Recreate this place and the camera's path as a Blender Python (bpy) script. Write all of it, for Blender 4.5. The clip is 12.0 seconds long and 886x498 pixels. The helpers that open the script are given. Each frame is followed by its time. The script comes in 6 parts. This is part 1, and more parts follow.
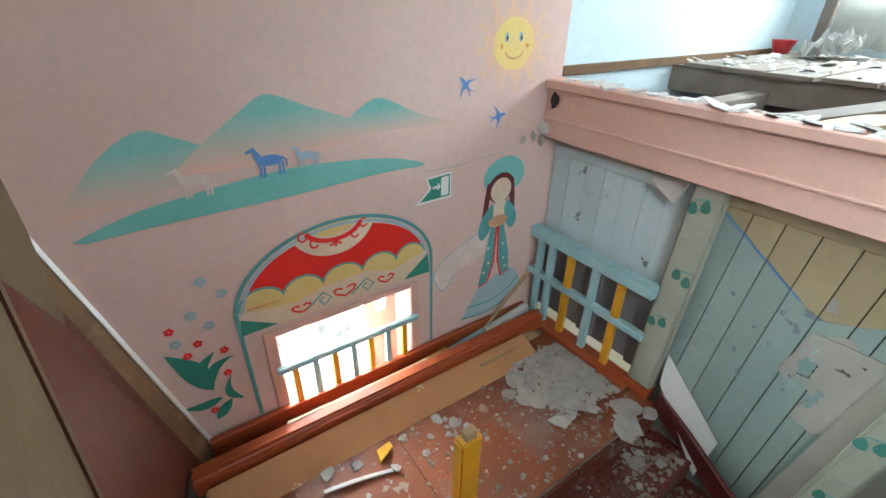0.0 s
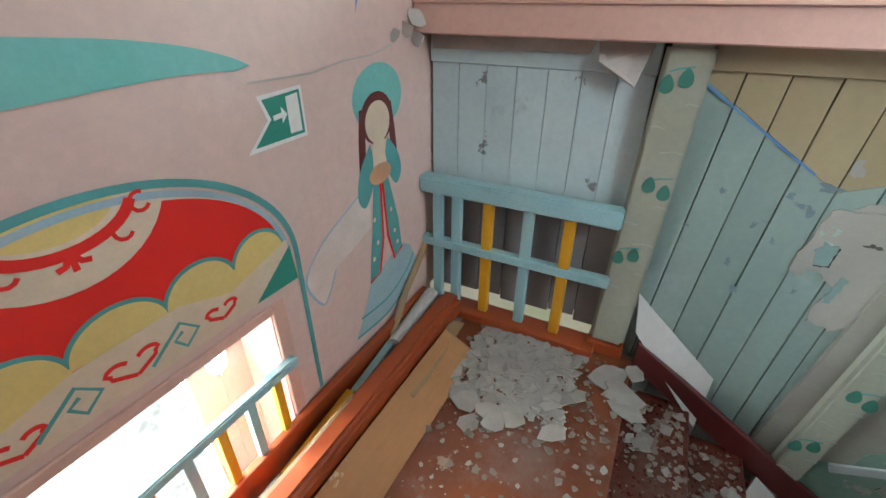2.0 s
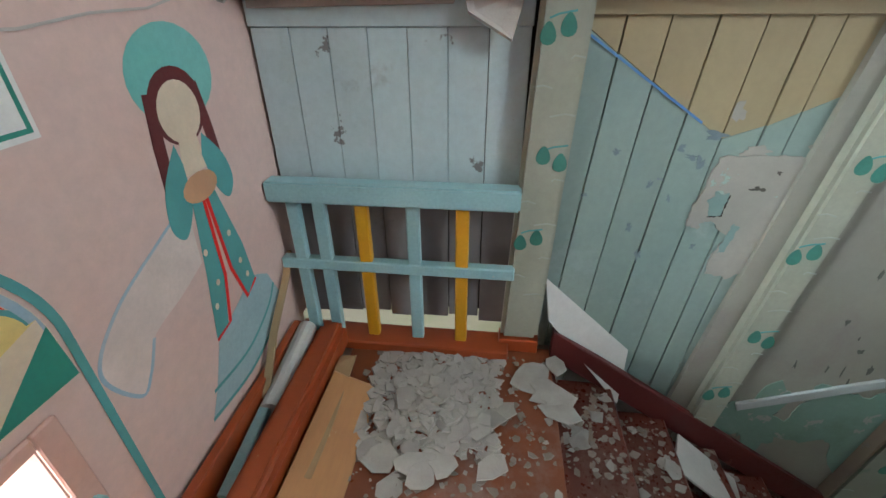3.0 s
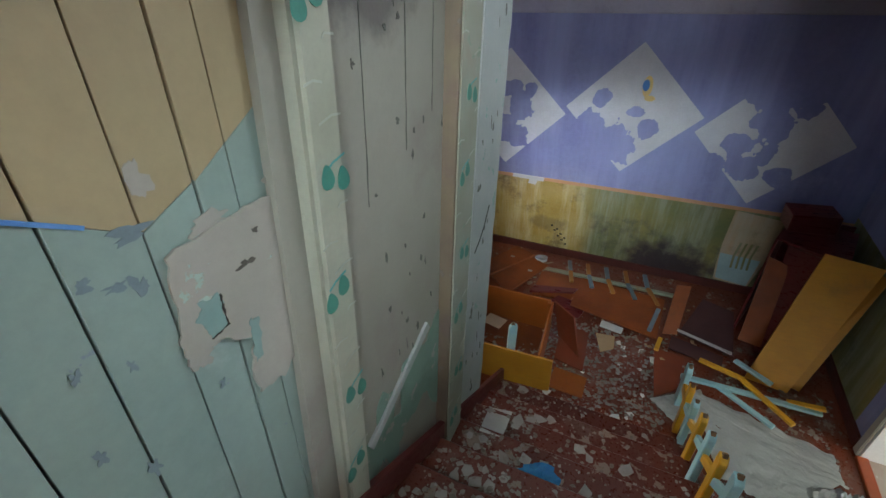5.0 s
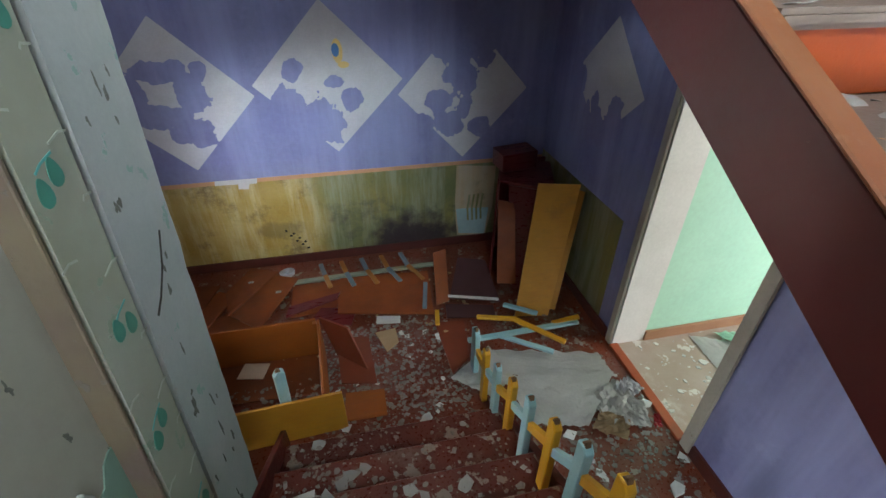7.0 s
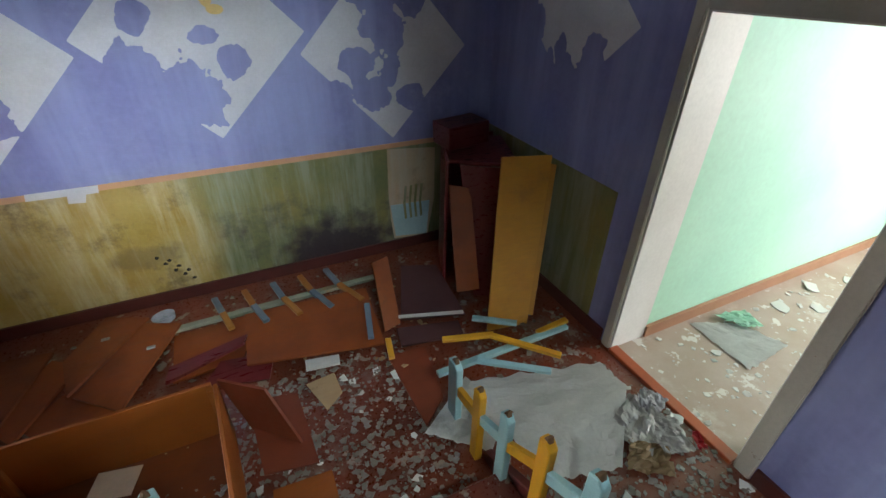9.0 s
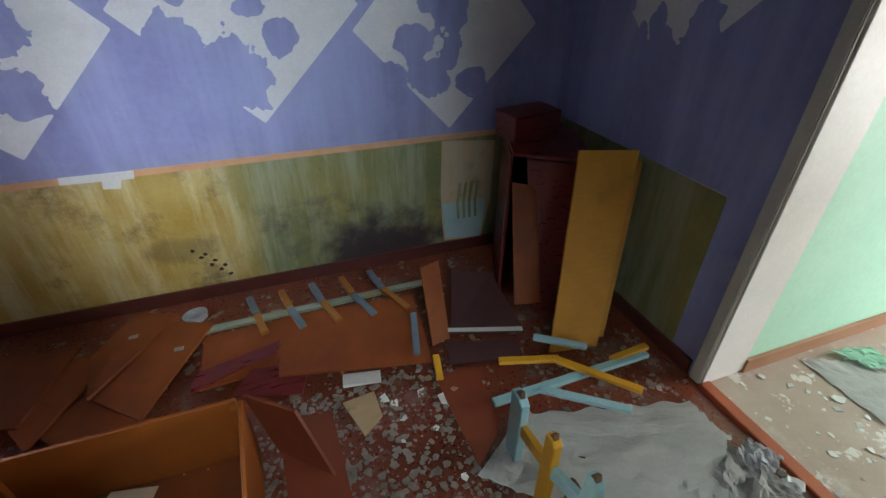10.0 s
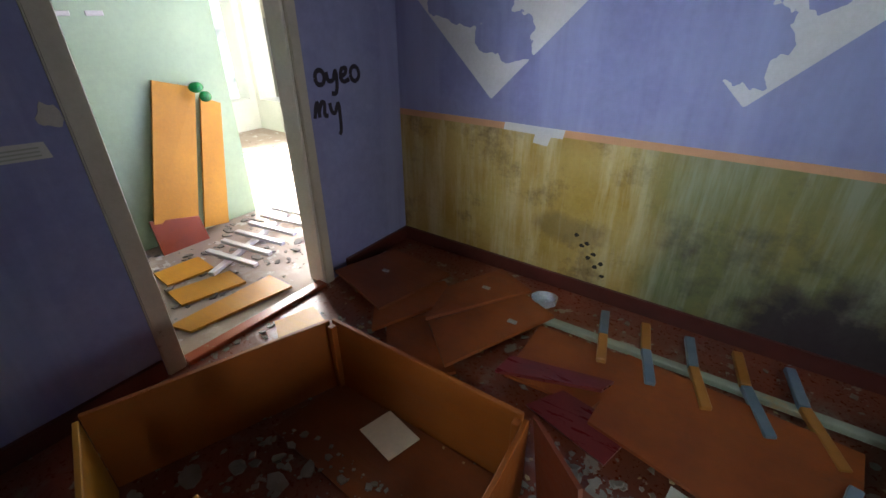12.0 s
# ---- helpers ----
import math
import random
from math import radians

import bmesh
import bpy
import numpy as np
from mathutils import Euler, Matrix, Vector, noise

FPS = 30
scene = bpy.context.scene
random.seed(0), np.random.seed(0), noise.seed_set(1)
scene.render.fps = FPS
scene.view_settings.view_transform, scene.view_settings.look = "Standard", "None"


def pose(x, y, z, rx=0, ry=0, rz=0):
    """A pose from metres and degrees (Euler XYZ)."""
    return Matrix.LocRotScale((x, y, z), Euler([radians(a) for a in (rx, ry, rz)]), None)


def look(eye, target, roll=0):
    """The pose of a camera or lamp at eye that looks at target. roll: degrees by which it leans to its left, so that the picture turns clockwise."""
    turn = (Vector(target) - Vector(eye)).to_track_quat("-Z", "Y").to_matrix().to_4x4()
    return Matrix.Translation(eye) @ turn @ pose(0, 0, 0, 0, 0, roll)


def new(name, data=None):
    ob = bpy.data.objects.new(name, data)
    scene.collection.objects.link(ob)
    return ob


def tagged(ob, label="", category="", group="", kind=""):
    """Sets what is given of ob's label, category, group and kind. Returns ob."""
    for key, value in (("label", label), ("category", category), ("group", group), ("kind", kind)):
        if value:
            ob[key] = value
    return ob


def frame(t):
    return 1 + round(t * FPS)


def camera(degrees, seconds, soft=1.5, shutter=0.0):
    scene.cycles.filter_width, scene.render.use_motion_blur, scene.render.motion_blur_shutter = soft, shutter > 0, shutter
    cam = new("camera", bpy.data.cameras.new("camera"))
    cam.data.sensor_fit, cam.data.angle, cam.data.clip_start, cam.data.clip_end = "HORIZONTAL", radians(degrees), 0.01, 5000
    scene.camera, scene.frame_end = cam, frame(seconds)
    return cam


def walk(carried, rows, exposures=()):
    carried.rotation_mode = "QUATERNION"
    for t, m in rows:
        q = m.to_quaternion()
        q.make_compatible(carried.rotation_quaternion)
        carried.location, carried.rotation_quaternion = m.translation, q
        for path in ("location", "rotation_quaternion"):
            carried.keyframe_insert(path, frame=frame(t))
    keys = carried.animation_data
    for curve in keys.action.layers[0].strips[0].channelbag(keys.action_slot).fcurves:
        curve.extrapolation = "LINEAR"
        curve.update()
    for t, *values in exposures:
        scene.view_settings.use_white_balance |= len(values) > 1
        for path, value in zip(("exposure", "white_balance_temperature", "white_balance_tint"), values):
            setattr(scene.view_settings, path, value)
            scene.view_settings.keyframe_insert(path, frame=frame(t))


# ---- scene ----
cam = camera(90.9, 12.0)
PATH = [
    (0, (-0.03, 0.202, 3.993), (0.968, 1.63, 3.01), 1.0),
    (0.5, (0.043, 0.458, 3.839), (1.165, 1.782, 2.844), 0.6),
    (0.9, (0.091, 0.667, 3.68), (1.329, 1.885, 2.689), 1.2),
    (1, (0.115, 0.689, 3.653), (1.367, 1.9, 2.669), 0.3),
    (1.5, (0.2, 0.916, 3.52), (1.606, 1.941, 2.533), 0.5),
    (2, (0.311, 1.115, 3.374), (1.858, 1.901, 2.379), 0.2),
    (2.5, (0.447, 1.25, 3.293), (2.082, 1.832, 2.299), -0.0),
    (2.7, (0.527, 1.295, 3.26), (2.195, 1.753, 2.255), -0.1),
    (4.3, (1.243, 1.113, 3.109), (2.552, 0.011, 2.074), -3.2),
    (4.5, (1.31, 1.023, 3.143), (2.462, -0.214, 2.074), -2.7),
    (4.6, (1.297, 1.005, 3.165), (2.374, -0.284, 2.08), -2.5),
    (5, (1.452, 0.898, 3.169), (2.197, -0.601, 2.073), -2.2),
    (5.5, (1.498, 0.788, 3.179), (1.887, -0.829, 2.067), -2.1),
    (6, (1.463, 0.608, 3.127), (1.578, -1.045, 2.006), -1.6),
    (6.5, (1.478, 0.44, 3.005), (1.329, -1.208, 1.88), -0.6),
    (7, (1.506, 0.245, 2.784), (1.165, -1.379, 1.669), -0.1),
    (7.5, (1.542, 0.043, 2.628), (1.043, -1.55, 1.526), 0.5),
    (7.7, (1.545, -0.042, 2.559), (0.98, -1.622, 1.471), 0.6),
    (9.5, (1.532, -0.774, 2.121), (0.808, -2.292, 1.04), 0.6),
    (10, (1.51, -0.942, 2.025), (0.956, -2.534, 0.949), -0.2),
    (10.5, (1.491, -1.095, 1.91), (1.364, -2.818, 0.902), -1.3),
    (10.7, (1.566, -1.164, 1.87), (1.611, -2.892, 0.88), -0.6),
    (11, (1.598, -1.235, 1.795), (1.97, -2.946, 0.83), -0.7),
    (11.3, (1.6, -1.29, 1.735), (2.25, -2.915, 0.775), -0.6),
    (11.7, (1.629, -1.339, 1.612), (2.52, -2.877, 0.695), -0.2),
    (12, (1.589, -1.474, 1.596), (2.611, -2.908, 0.648), -0.4),
]
EXPOSURES = [(0.0, 0.2), (2.7, 0.2), (4.3, -0.05), (6.0, 0.0), (7.5, 0.15), (9.5, 0.15), (11.0, -0.1), (12.0, -0.3)]
walk(cam, [(t, look(eye, target, roll)) for t, eye, target, roll in PATH], EXPOSURES)

# ---- world, sun, window light and fill light ----
world = bpy.data.worlds.new("sky")
scene.world = world
world.use_nodes = True
wn = world.node_tree
sky = wn.nodes.new("ShaderNodeTexSky")
sky.sky_type, sky.sun_disc, sky.sun_elevation, sky.sun_rotation = "NISHITA", False, radians(35), radians(60)
wn.nodes["Background"].inputs["Strength"].default_value = 0.13
wn.links.new(sky.outputs[0], wn.nodes["Background"].inputs[0])
sun_data = bpy.data.lights.new("sun", "SUN")
sun_data.energy, sun_data.angle, sun_data.color = 2.5, radians(0.6), (1.0, 0.95, 0.88)
sun = new("sun", sun_data)
sun.matrix_world = look((8, 14, 16), (0, 0, 0))


def window_light(name, eye, target, w, h, power, color=(0.84, 0.94, 1.0)):
    """Daylight that a window's opening lets in, or an added fill of the same shape."""
    d = bpy.data.lights.new(name, "AREA")
    d.shape, d.size, d.size_y, d.energy, d.color = "RECTANGLE", w, h, power, color
    ob = new(name, d)
    ob.matrix_world = look(eye, target)
    return ob


window_light("stair_window_light", (0.68, 3.15, 2.22), (1.0, 0.0, 2.0), 1.2, 1.0, 480)
stairwell = window_light("upper_north_window_light", (1.10, 2.58, 5.15), (1.25, -3.4, 0.8), 1.4, 1.1, 38, (0.78, 0.93, 1.0))
stairwell.data.spread = radians(66)
# Extra narrow lamp added to draw the light shaft on the south wall.
pane = window_light("upper_north_shaft_fill_light", (0.70, 2.56, 5.15), (2.30, -3.9, 0.95), 0.7, 1.0, 4.6, (0.86, 0.95, 1.0))
pane.data.spread = radians(17)
window_light("upper_east_window_light", (5.35, 1.0, 4.9), (1.0, 0.6, 3.9), 1.6, 1.5, 270)
window_light("upper_south_window_light", (0.9, -3.75, 4.9), (0.9, 2, 3.6), 2.0, 1.5, 45)
# Added fill lamp from the unseen west side, brightens the landing boards.
west_fill = window_light("upper_west_fill_light", (-0.62, -1.9, 4.95), (2.2, 1.75, 2.6), 1.3, 1.2, 14)
west_fill.data.spread = radians(56)
window_light("west_room_window_light", (-3.9, -0.4, 1.5), (0.3, -2.0, 0.5), 1.5, 1.5, 125, (1.0, 0.98, 0.95))
window_light("east_room_window_light", (6.9, -4.1, 1.6), (4.5, -3.6, 0.8), 1.6, 1.7, 900, (1.0, 0.98, 0.95))


# ---- materials ----
SOUTH_Y = -3.90

def links_of(m):
    nt = m.node_tree
    return nt, nt.nodes, nt.links


def ramp(nt, src, a, b, c0=(0, 0, 0, 1), c1=(1, 1, 1, 1)):
    r = nt.nodes.new("ShaderNodeValToRGB")
    r.color_ramp.elements[0].position, r.color_ramp.elements[1].position = a, b
    r.color_ramp.elements[0].color, r.color_ramp.elements[1].color = c0, c1
    nt.links.new(src, r.inputs[0])
    return r.outputs[0]


def mixc(nt, fac, a, b, mode="MIX"):
    m = nt.nodes.new("ShaderNodeMix")
    m.data_type, m.blend_type = "RGBA", mode
    for sock, v in ((m.inputs["Factor"], fac), (m.inputs["A"], a), (m.inputs["B"], b)):
        if isinstance(v, bpy.types.NodeSocket):
            nt.links.new(v, sock)
        elif isinstance(v, (int, float)):
            sock.default_value = v
        else:
            sock.default_value = (*v, 1) if len(v) == 3 else v
    return m.outputs["Result"]


def noise_tex(nt, vec, scale, detail=4, rough=0.6, stretch=(1, 1, 1), shift=(0, 0, 0)):
    mp = nt.nodes.new("ShaderNodeMapping")
    mp.inputs["Scale"].default_value, mp.inputs["Location"].default_value = stretch, shift
    nt.links.new(vec, mp.inputs["Vector"])
    n = nt.nodes.new("ShaderNodeTexNoise")
    n.inputs["Scale"].default_value, n.inputs["Detail"].default_value, n.inputs["Roughness"].default_value = scale, detail, rough
    nt.links.new(mp.outputs[0], n.inputs["Vector"])
    return n.outputs["Fac"]


def paint(name, base, alt=None, rough=0.55, scale=2.5, chips=None, chip_at=0.66, dirt=None, dirt_at=0.55, streak=None, bump=0.15,
          grain=(1, 1, 1), vary=0.0, fade=None, runs=7.0):
    """A worn painted or plain surface: mottled base, fine grain, stains, chipped spots that bare what lies below."""
    m = bpy.data.materials.new(name)
    m.use_nodes = True
    nt, nodes, links = links_of(m)
    bsdf = nodes["Principled BSDF"]
    co = nodes.new("ShaderNodeTexCoord").outputs["Object"]
    alt = alt or tuple(v * 0.82 for v in base)
    col = mixc(nt, ramp(nt, noise_tex(nt, co, scale, 5), 0.35, 0.68), base, alt)
    fine = noise_tex(nt, co, scale * 16, 6, 0.65, grain)
    col = mixc(nt, 0.35, col, ramp(nt, fine, 0.25, 0.75, (0.55, 0.55, 0.55, 1), (1, 1, 1, 1)), "MULTIPLY")
    if fade:
        gen = nodes.new("ShaderNodeTexCoord").outputs["Generated"]
        sep = nodes.new("ShaderNodeSeparateXYZ")
        links.new(gen, sep.inputs[0])
        col = mixc(nt, ramp(nt, sep.outputs["Z"], 0.0, 0.75), fade, col)
    if streak:
        s = noise_tex(nt, co, runs, 5, 0.7, (1, 1, 0.10), (3, 1, 2))
        col = mixc(nt, ramp(nt, s, 0.45, 0.62, (0, 0, 0, 1), (0.75, 0.75, 0.75, 1)), col, streak)
    if dirt:
        d = noise_tex(nt, co, scale * 0.8, 7, 0.72, (1, 1, 1), (7, 3, 5))
        col = mixc(nt, ramp(nt, d, dirt_at, dirt_at + 0.14, (0, 0, 0, 1), (0.85, 0.85, 0.85, 1)), col, dirt)
    height = fine
    if chips:
        c = ramp(nt, noise_tex(nt, co, scale * 2.6, 9, 0.62, (1, 1, 1), (1, 9, 4)), chip_at - 0.055, chip_at - 0.04)
        col = mixc(nt, c, col, chips)
        height = mixc(nt, 0.7, fine, c)
    if vary:
        info = nodes.new("ShaderNodeObjectInfo")
        col = mixc(nt, 1.0, col, ramp(nt, info.outputs["Random"], 0.0, 1.0, (1 - vary,) * 3 + (1,), (1, 1, 1, 1)), "MULTIPLY")
    links.new(col, bsdf.inputs["Base Color"])
    rr = ramp(nt, fine, 0.2, 0.8, (max(rough - 0.12, 0.05),) * 3 + (1,), (min(rough + 0.15, 1),) * 3 + (1,))
    links.new(rr, bsdf.inputs["Roughness"])
    b = nodes.new("ShaderNodeBump")
    b.inputs["Strength"].default_value, b.inputs["Distance"].default_value = bump, 0.006
    links.new(height, b.inputs["Height"])
    links.new(b.outputs[0], bsdf.inputs["Normal"])
    return m


def wood(name, base, alt, rough=0.6, dirt=None, dirt_at=0.6, vary=0.25, chips=None, chip_at=0.68):
    return paint(name, base, alt, rough, 3.0, chips=chips, chip_at=chip_at, dirt=dirt, dirt_at=dirt_at, bump=0.2, grain=(0.12, 1, 1), vary=vary)


PINK = paint("pink_limewash", (0.68, 0.50, 0.44), (0.64, 0.45, 0.395), 0.75, 1.6, dirt=(0.73, 0.55, 0.485), dirt_at=0.6, bump=0.12)
PINK_GLOSS = paint("pink_oil_paint", (0.70, 0.44, 0.36), (0.63, 0.39, 0.32), 0.4, 1.8, chips=(0.45, 0.38, 0.3), chip_at=0.76)
TEAL = paint("teal_wall_paint", (0.14, 0.45, 0.40), (0.20, 0.50, 0.46), 0.7, 3)
TEAL_SOFT = paint("teal_airbrush", (0.16, 0.47, 0.43), (0.26, 0.52, 0.48), 0.7, 2.5, fade=(0.70, 0.42, 0.34))
TEAL_LINE = paint("teal_line_paint", (0.10, 0.36, 0.35), None, 0.65, 5)
GREEN_DARK = paint("dark_green_wall_paint", (0.02, 0.22, 0.17), (0.03, 0.27, 0.2), 0.6, 5)
RED = paint("red_wall_paint", (0.80, 0.018, 0.012), (0.70, 0.018, 0.012), 0.6, 4)
YELLOW_SOFT = paint("pale_yellow_wall_paint", (0.74, 0.58, 0.22), (0.7, 0.52, 0.18), 0.65, 4)
CREAM = paint("cream_wall_paint", (0.76, 0.62, 0.46), None, 0.65, 4)
BLUE_PAINT = paint("blue_wall_paint", (0.07, 0.2, 0.5), (0.12, 0.3, 0.55), 0.65, 6)
GREY_BLUE = paint("grey_blue_wall_paint", (0.28, 0.42, 0.46), (0.36, 0.5, 0.52), 0.65, 4)
WHITE_PAINT = paint("white_paint", (0.78, 0.77, 0.74), (0.7, 0.69, 0.66), 0.5, 3, dirt=(0.5, 0.47, 0.42), dirt_at=0.66)
SUN_YELLOW = paint("sun_yellow_paint", (0.80, 0.62, 0.20), (0.78, 0.57, 0.22), 0.65, 5)
MAROON = paint("maroon_wall_paint", (0.13, 0.02, 0.02), None, 0.6, 5)
SKY_BLUE = paint("pale_blue_limewash", (0.62, 0.76, 0.80), (0.55, 0.70, 0.76), 0.8, 1.5, dirt=(0.7, 0.8, 0.8), dirt_at=0.62)
PURPLE = paint("violet_blue_limewash", (0.20, 0.205, 0.42), (0.26, 0.285, 0.50), 0.8, 1.3, dirt=(0.34, 0.37, 0.58), dirt_at=0.6, streak=(0.29, 0.32, 0.55), bump=0.2, runs=1.6)
OLIVE = paint("grimy_olive_dado", (0.15, 0.17, 0.07), (0.25, 0.22, 0.07), 0.6, 1.8, dirt=(0.07, 0.06, 0.05), dirt_at=0.53, streak=(0.27, 0.29, 0.21), bump=0.2)
def soot_and_shade(m, centre, radii, strength=0.9):
    """A smoke stain, or shade put into the colour, round a spot on the wall, ragged by noise."""
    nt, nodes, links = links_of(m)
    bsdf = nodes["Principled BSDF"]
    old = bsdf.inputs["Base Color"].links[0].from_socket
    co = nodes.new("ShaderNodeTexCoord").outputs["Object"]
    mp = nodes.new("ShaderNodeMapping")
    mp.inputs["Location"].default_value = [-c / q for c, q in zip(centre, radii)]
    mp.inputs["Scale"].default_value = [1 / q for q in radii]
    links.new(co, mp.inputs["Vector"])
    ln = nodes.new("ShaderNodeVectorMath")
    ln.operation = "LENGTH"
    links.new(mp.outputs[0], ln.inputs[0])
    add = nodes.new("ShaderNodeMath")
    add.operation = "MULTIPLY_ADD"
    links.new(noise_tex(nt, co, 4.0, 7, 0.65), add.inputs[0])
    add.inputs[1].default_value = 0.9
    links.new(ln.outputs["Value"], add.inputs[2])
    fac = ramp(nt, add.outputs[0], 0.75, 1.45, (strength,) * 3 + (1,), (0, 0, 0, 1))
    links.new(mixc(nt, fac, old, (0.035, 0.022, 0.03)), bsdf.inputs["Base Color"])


CORNICE = paint("pale_lilac_paint", (0.42, 0.40, 0.48), (0.35, 0.33, 0.42), 0.6, 3, dirt=(0.25, 0.22, 0.26), dirt_at=0.58)


def blended(name, m, other, x0, x1):
    """The paint m along the wall, passing over into the look of another worn paint between x0 and x1."""
    new_m = m.copy()
    new_m.name = name
    nt, nodes, links = links_of(new_m)
    bsdf = nodes["Principled BSDF"]
    old = bsdf.inputs["Base Color"].links[0].from_socket
    co = nodes.new("ShaderNodeTexCoord").outputs["Object"]
    base, alt, stain, pale = other
    col = mixc(nt, ramp(nt, noise_tex(nt, co, 2.6, 5), 0.35, 0.68), base, alt)
    col = mixc(nt, ramp(nt, noise_tex(nt, co, 7.0, 5, 0.7, (1, 1, 0.10), (3, 1, 2)), 0.45, 0.62, (0, 0, 0, 1), (0.75, 0.75, 0.75, 1)), col, pale)
    col = mixc(nt, ramp(nt, noise_tex(nt, co, 2.1, 7, 0.72, (1, 1, 1), (7, 3, 5)), 0.53, 0.67, (0, 0, 0, 1), (0.85, 0.85, 0.85, 1)), col, stain)
    col = mixc(nt, 0.35, col, ramp(nt, noise_tex(nt, co, 40, 6, 0.65), 0.25, 0.75, (0.55, 0.55, 0.55, 1), (1, 1, 1, 1)), "MULTIPLY")
    sep = nodes.new("ShaderNodeSeparateXYZ")
    links.new(co, sep.inputs[0])
    add = nodes.new("ShaderNodeMath")
    add.operation = "MULTIPLY_ADD"
    links.new(noise_tex(nt, co, 3.0, 6, 0.65, (1, 1, 0.4)), add.inputs[0])
    add.inputs[1].default_value = (x1 - x0) * 1.5
    links.new(sep.outputs["X"], add.inputs[2])
    mid = (x1 - x0) * 0.75
    rng = nodes.new("ShaderNodeMapRange")
    rng.inputs["From Min"].default_value, rng.inputs["From Max"].default_value = x0 + mid, x1 + mid
    links.new(add.outputs[0], rng.inputs["Value"])
    links.new(mixc(nt, rng.outputs["Result"], old, col), bsdf.inputs["Base Color"])
    return new_m


DADO = blended("ochre_to_olive_dado", OLIVE, ((0.36, 0.24, 0.045), (0.44, 0.33, 0.11), (0.13, 0.085, 0.03), (0.55, 0.47, 0.28)), 1.75, 2.05)
soot_and_shade(DADO, (0.95, SOUTH_Y, 0.12), (1.2, 1.0, 0.66), 0.95)
soot_and_shade(DADO, (2.35, SOUTH_Y, 0.42), (0.5, 1.0, 0.2), 0.4)
SALMON = paint("salmon_underpaint", (0.62, 0.33, 0.18), None, 0.7, 6)
MINT = paint("mint_wall_paint", (0.48, 0.80, 0.62), (0.42, 0.74, 0.57), 0.6, 1.6)
MINT_GREY = paint("greyish_mint_wall_paint", (0.46, 0.60, 0.40), (0.40, 0.54, 0.35), 0.6, 1.6, dirt=(0.35, 0.45, 0.36), dirt_at=0.64)
SKIRT_DARK = paint("dark_red_skirting", (0.10, 0.02, 0.014), (0.07, 0.016, 0.012), 0.45, 4)
PAPER = paint("torn_paper", (0.62, 0.62, 0.64), (0.54, 0.54, 0.57), 0.8, 4, dirt=(0.42, 0.42, 0.46), dirt_at=0.64)
PLASTER = paint("bare_plaster", (0.50, 0.47, 0.43), (0.40, 0.37, 0.33), 0.9, 4, dirt=(0.2, 0.17, 0.14), dirt_at=0.62, bump=0.5)
PLASTER_GREEN = paint("peeling_green_plaster", (0.305, 0.295, 0.25), (0.26, 0.255, 0.215), 0.65, 1.8, chips=(0.17, 0.27, 0.21), chip_at=0.74, dirt=(0.23, 0.20, 0.185), dirt_at=0.54, bump=0.6)
PLANK_BLUE = paint("pale_blue_plank_paint", (0.28, 0.37, 0.33), (0.23, 0.32, 0.295), 0.4, 2.0, chips=(0.2, 0.24, 0.3), chip_at=0.74, dirt=(0.33, 0.40, 0.39), dirt_at=0.58, vary=0.12)
PLANK_GREY = paint("grey_blue_plank_paint", (0.58, 0.72, 0.74), (0.50, 0.63, 0.65), 0.5, 2.2, chips=(0.2, 0.2, 0.2), chip_at=0.73, dirt=(0.24, 0.24, 0.24), dirt_at=0.6, vary=0.15)
# Grey-brown boards whose colour also holds the shade behind the railing.
PLANK_SHADED = paint("shaded_grey_brown_board", (0.30, 0.30, 0.31), (0.24, 0.22, 0.22), 0.7, 2.2, dirt=(0.15, 0.12, 0.11), dirt_at=0.56, vary=0.25)
PLANK_CREAM = paint("cream_plank_paint", (0.40, 0.33, 0.19), (0.35, 0.28, 0.16), 0.5, 2.0, chips=(0.4, 0.38, 0.33), chip_at=0.74, vary=0.12)
BIRCH = paint("birch_white_paint", (0.36, 0.37, 0.30), (0.31, 0.32, 0.25), 0.45, 3, chips=(0.35, 0.36, 0.28), chip_at=0.72)
BIRCH_LEAF = paint("birch_leaf_paint", (0.035, 0.17, 0.13), (0.05, 0.22, 0.17), 0.5, 8)
RAIL_BLUE = paint("light_blue_oil_paint", (0.28, 0.50, 0.54), (0.34, 0.56, 0.58), 0.35, 5, chips=(0.5, 0.5, 0.45), chip_at=0.75, dirt=(0.2, 0.3, 0.3), dirt_at=0.68)
RAIL_YELLOW = paint("yellow_oil_paint", (0.68, 0.36, 0.02), (0.62, 0.30, 0.02), 0.35, 5, chips=(0.45, 0.38, 0.25), chip_at=0.75, dirt=(0.35, 0.2, 0.03), dirt_at=0.68)
LANDING_RED = paint("worn_rust_landing_paint", (0.27, 0.072, 0.022), (0.18, 0.062, 0.032), 0.35, 2.2, chips=(0.30, 0.23, 0.18), chip_at=0.70, dirt=(0.24, 0.155, 0.125), dirt_at=0.52, vary=0.2, bump=0.3)
FALLEN = paint("fallen_plaster_skin", (0.47, 0.45, 0.41), (0.38, 0.36, 0.325), 0.9, 5, dirt=(0.46, 0.33, 0.27), dirt_at=0.66, bump=0.6, vary=0.25)
DAMP_PAPER = paint("damp_poster_paper", (0.50, 0.36, 0.22), (0.40, 0.33, 0.22), 0.7, 3, dirt=(0.14, 0.12, 0.07), dirt_at=0.55, streak=(0.42, 0.38, 0.3))
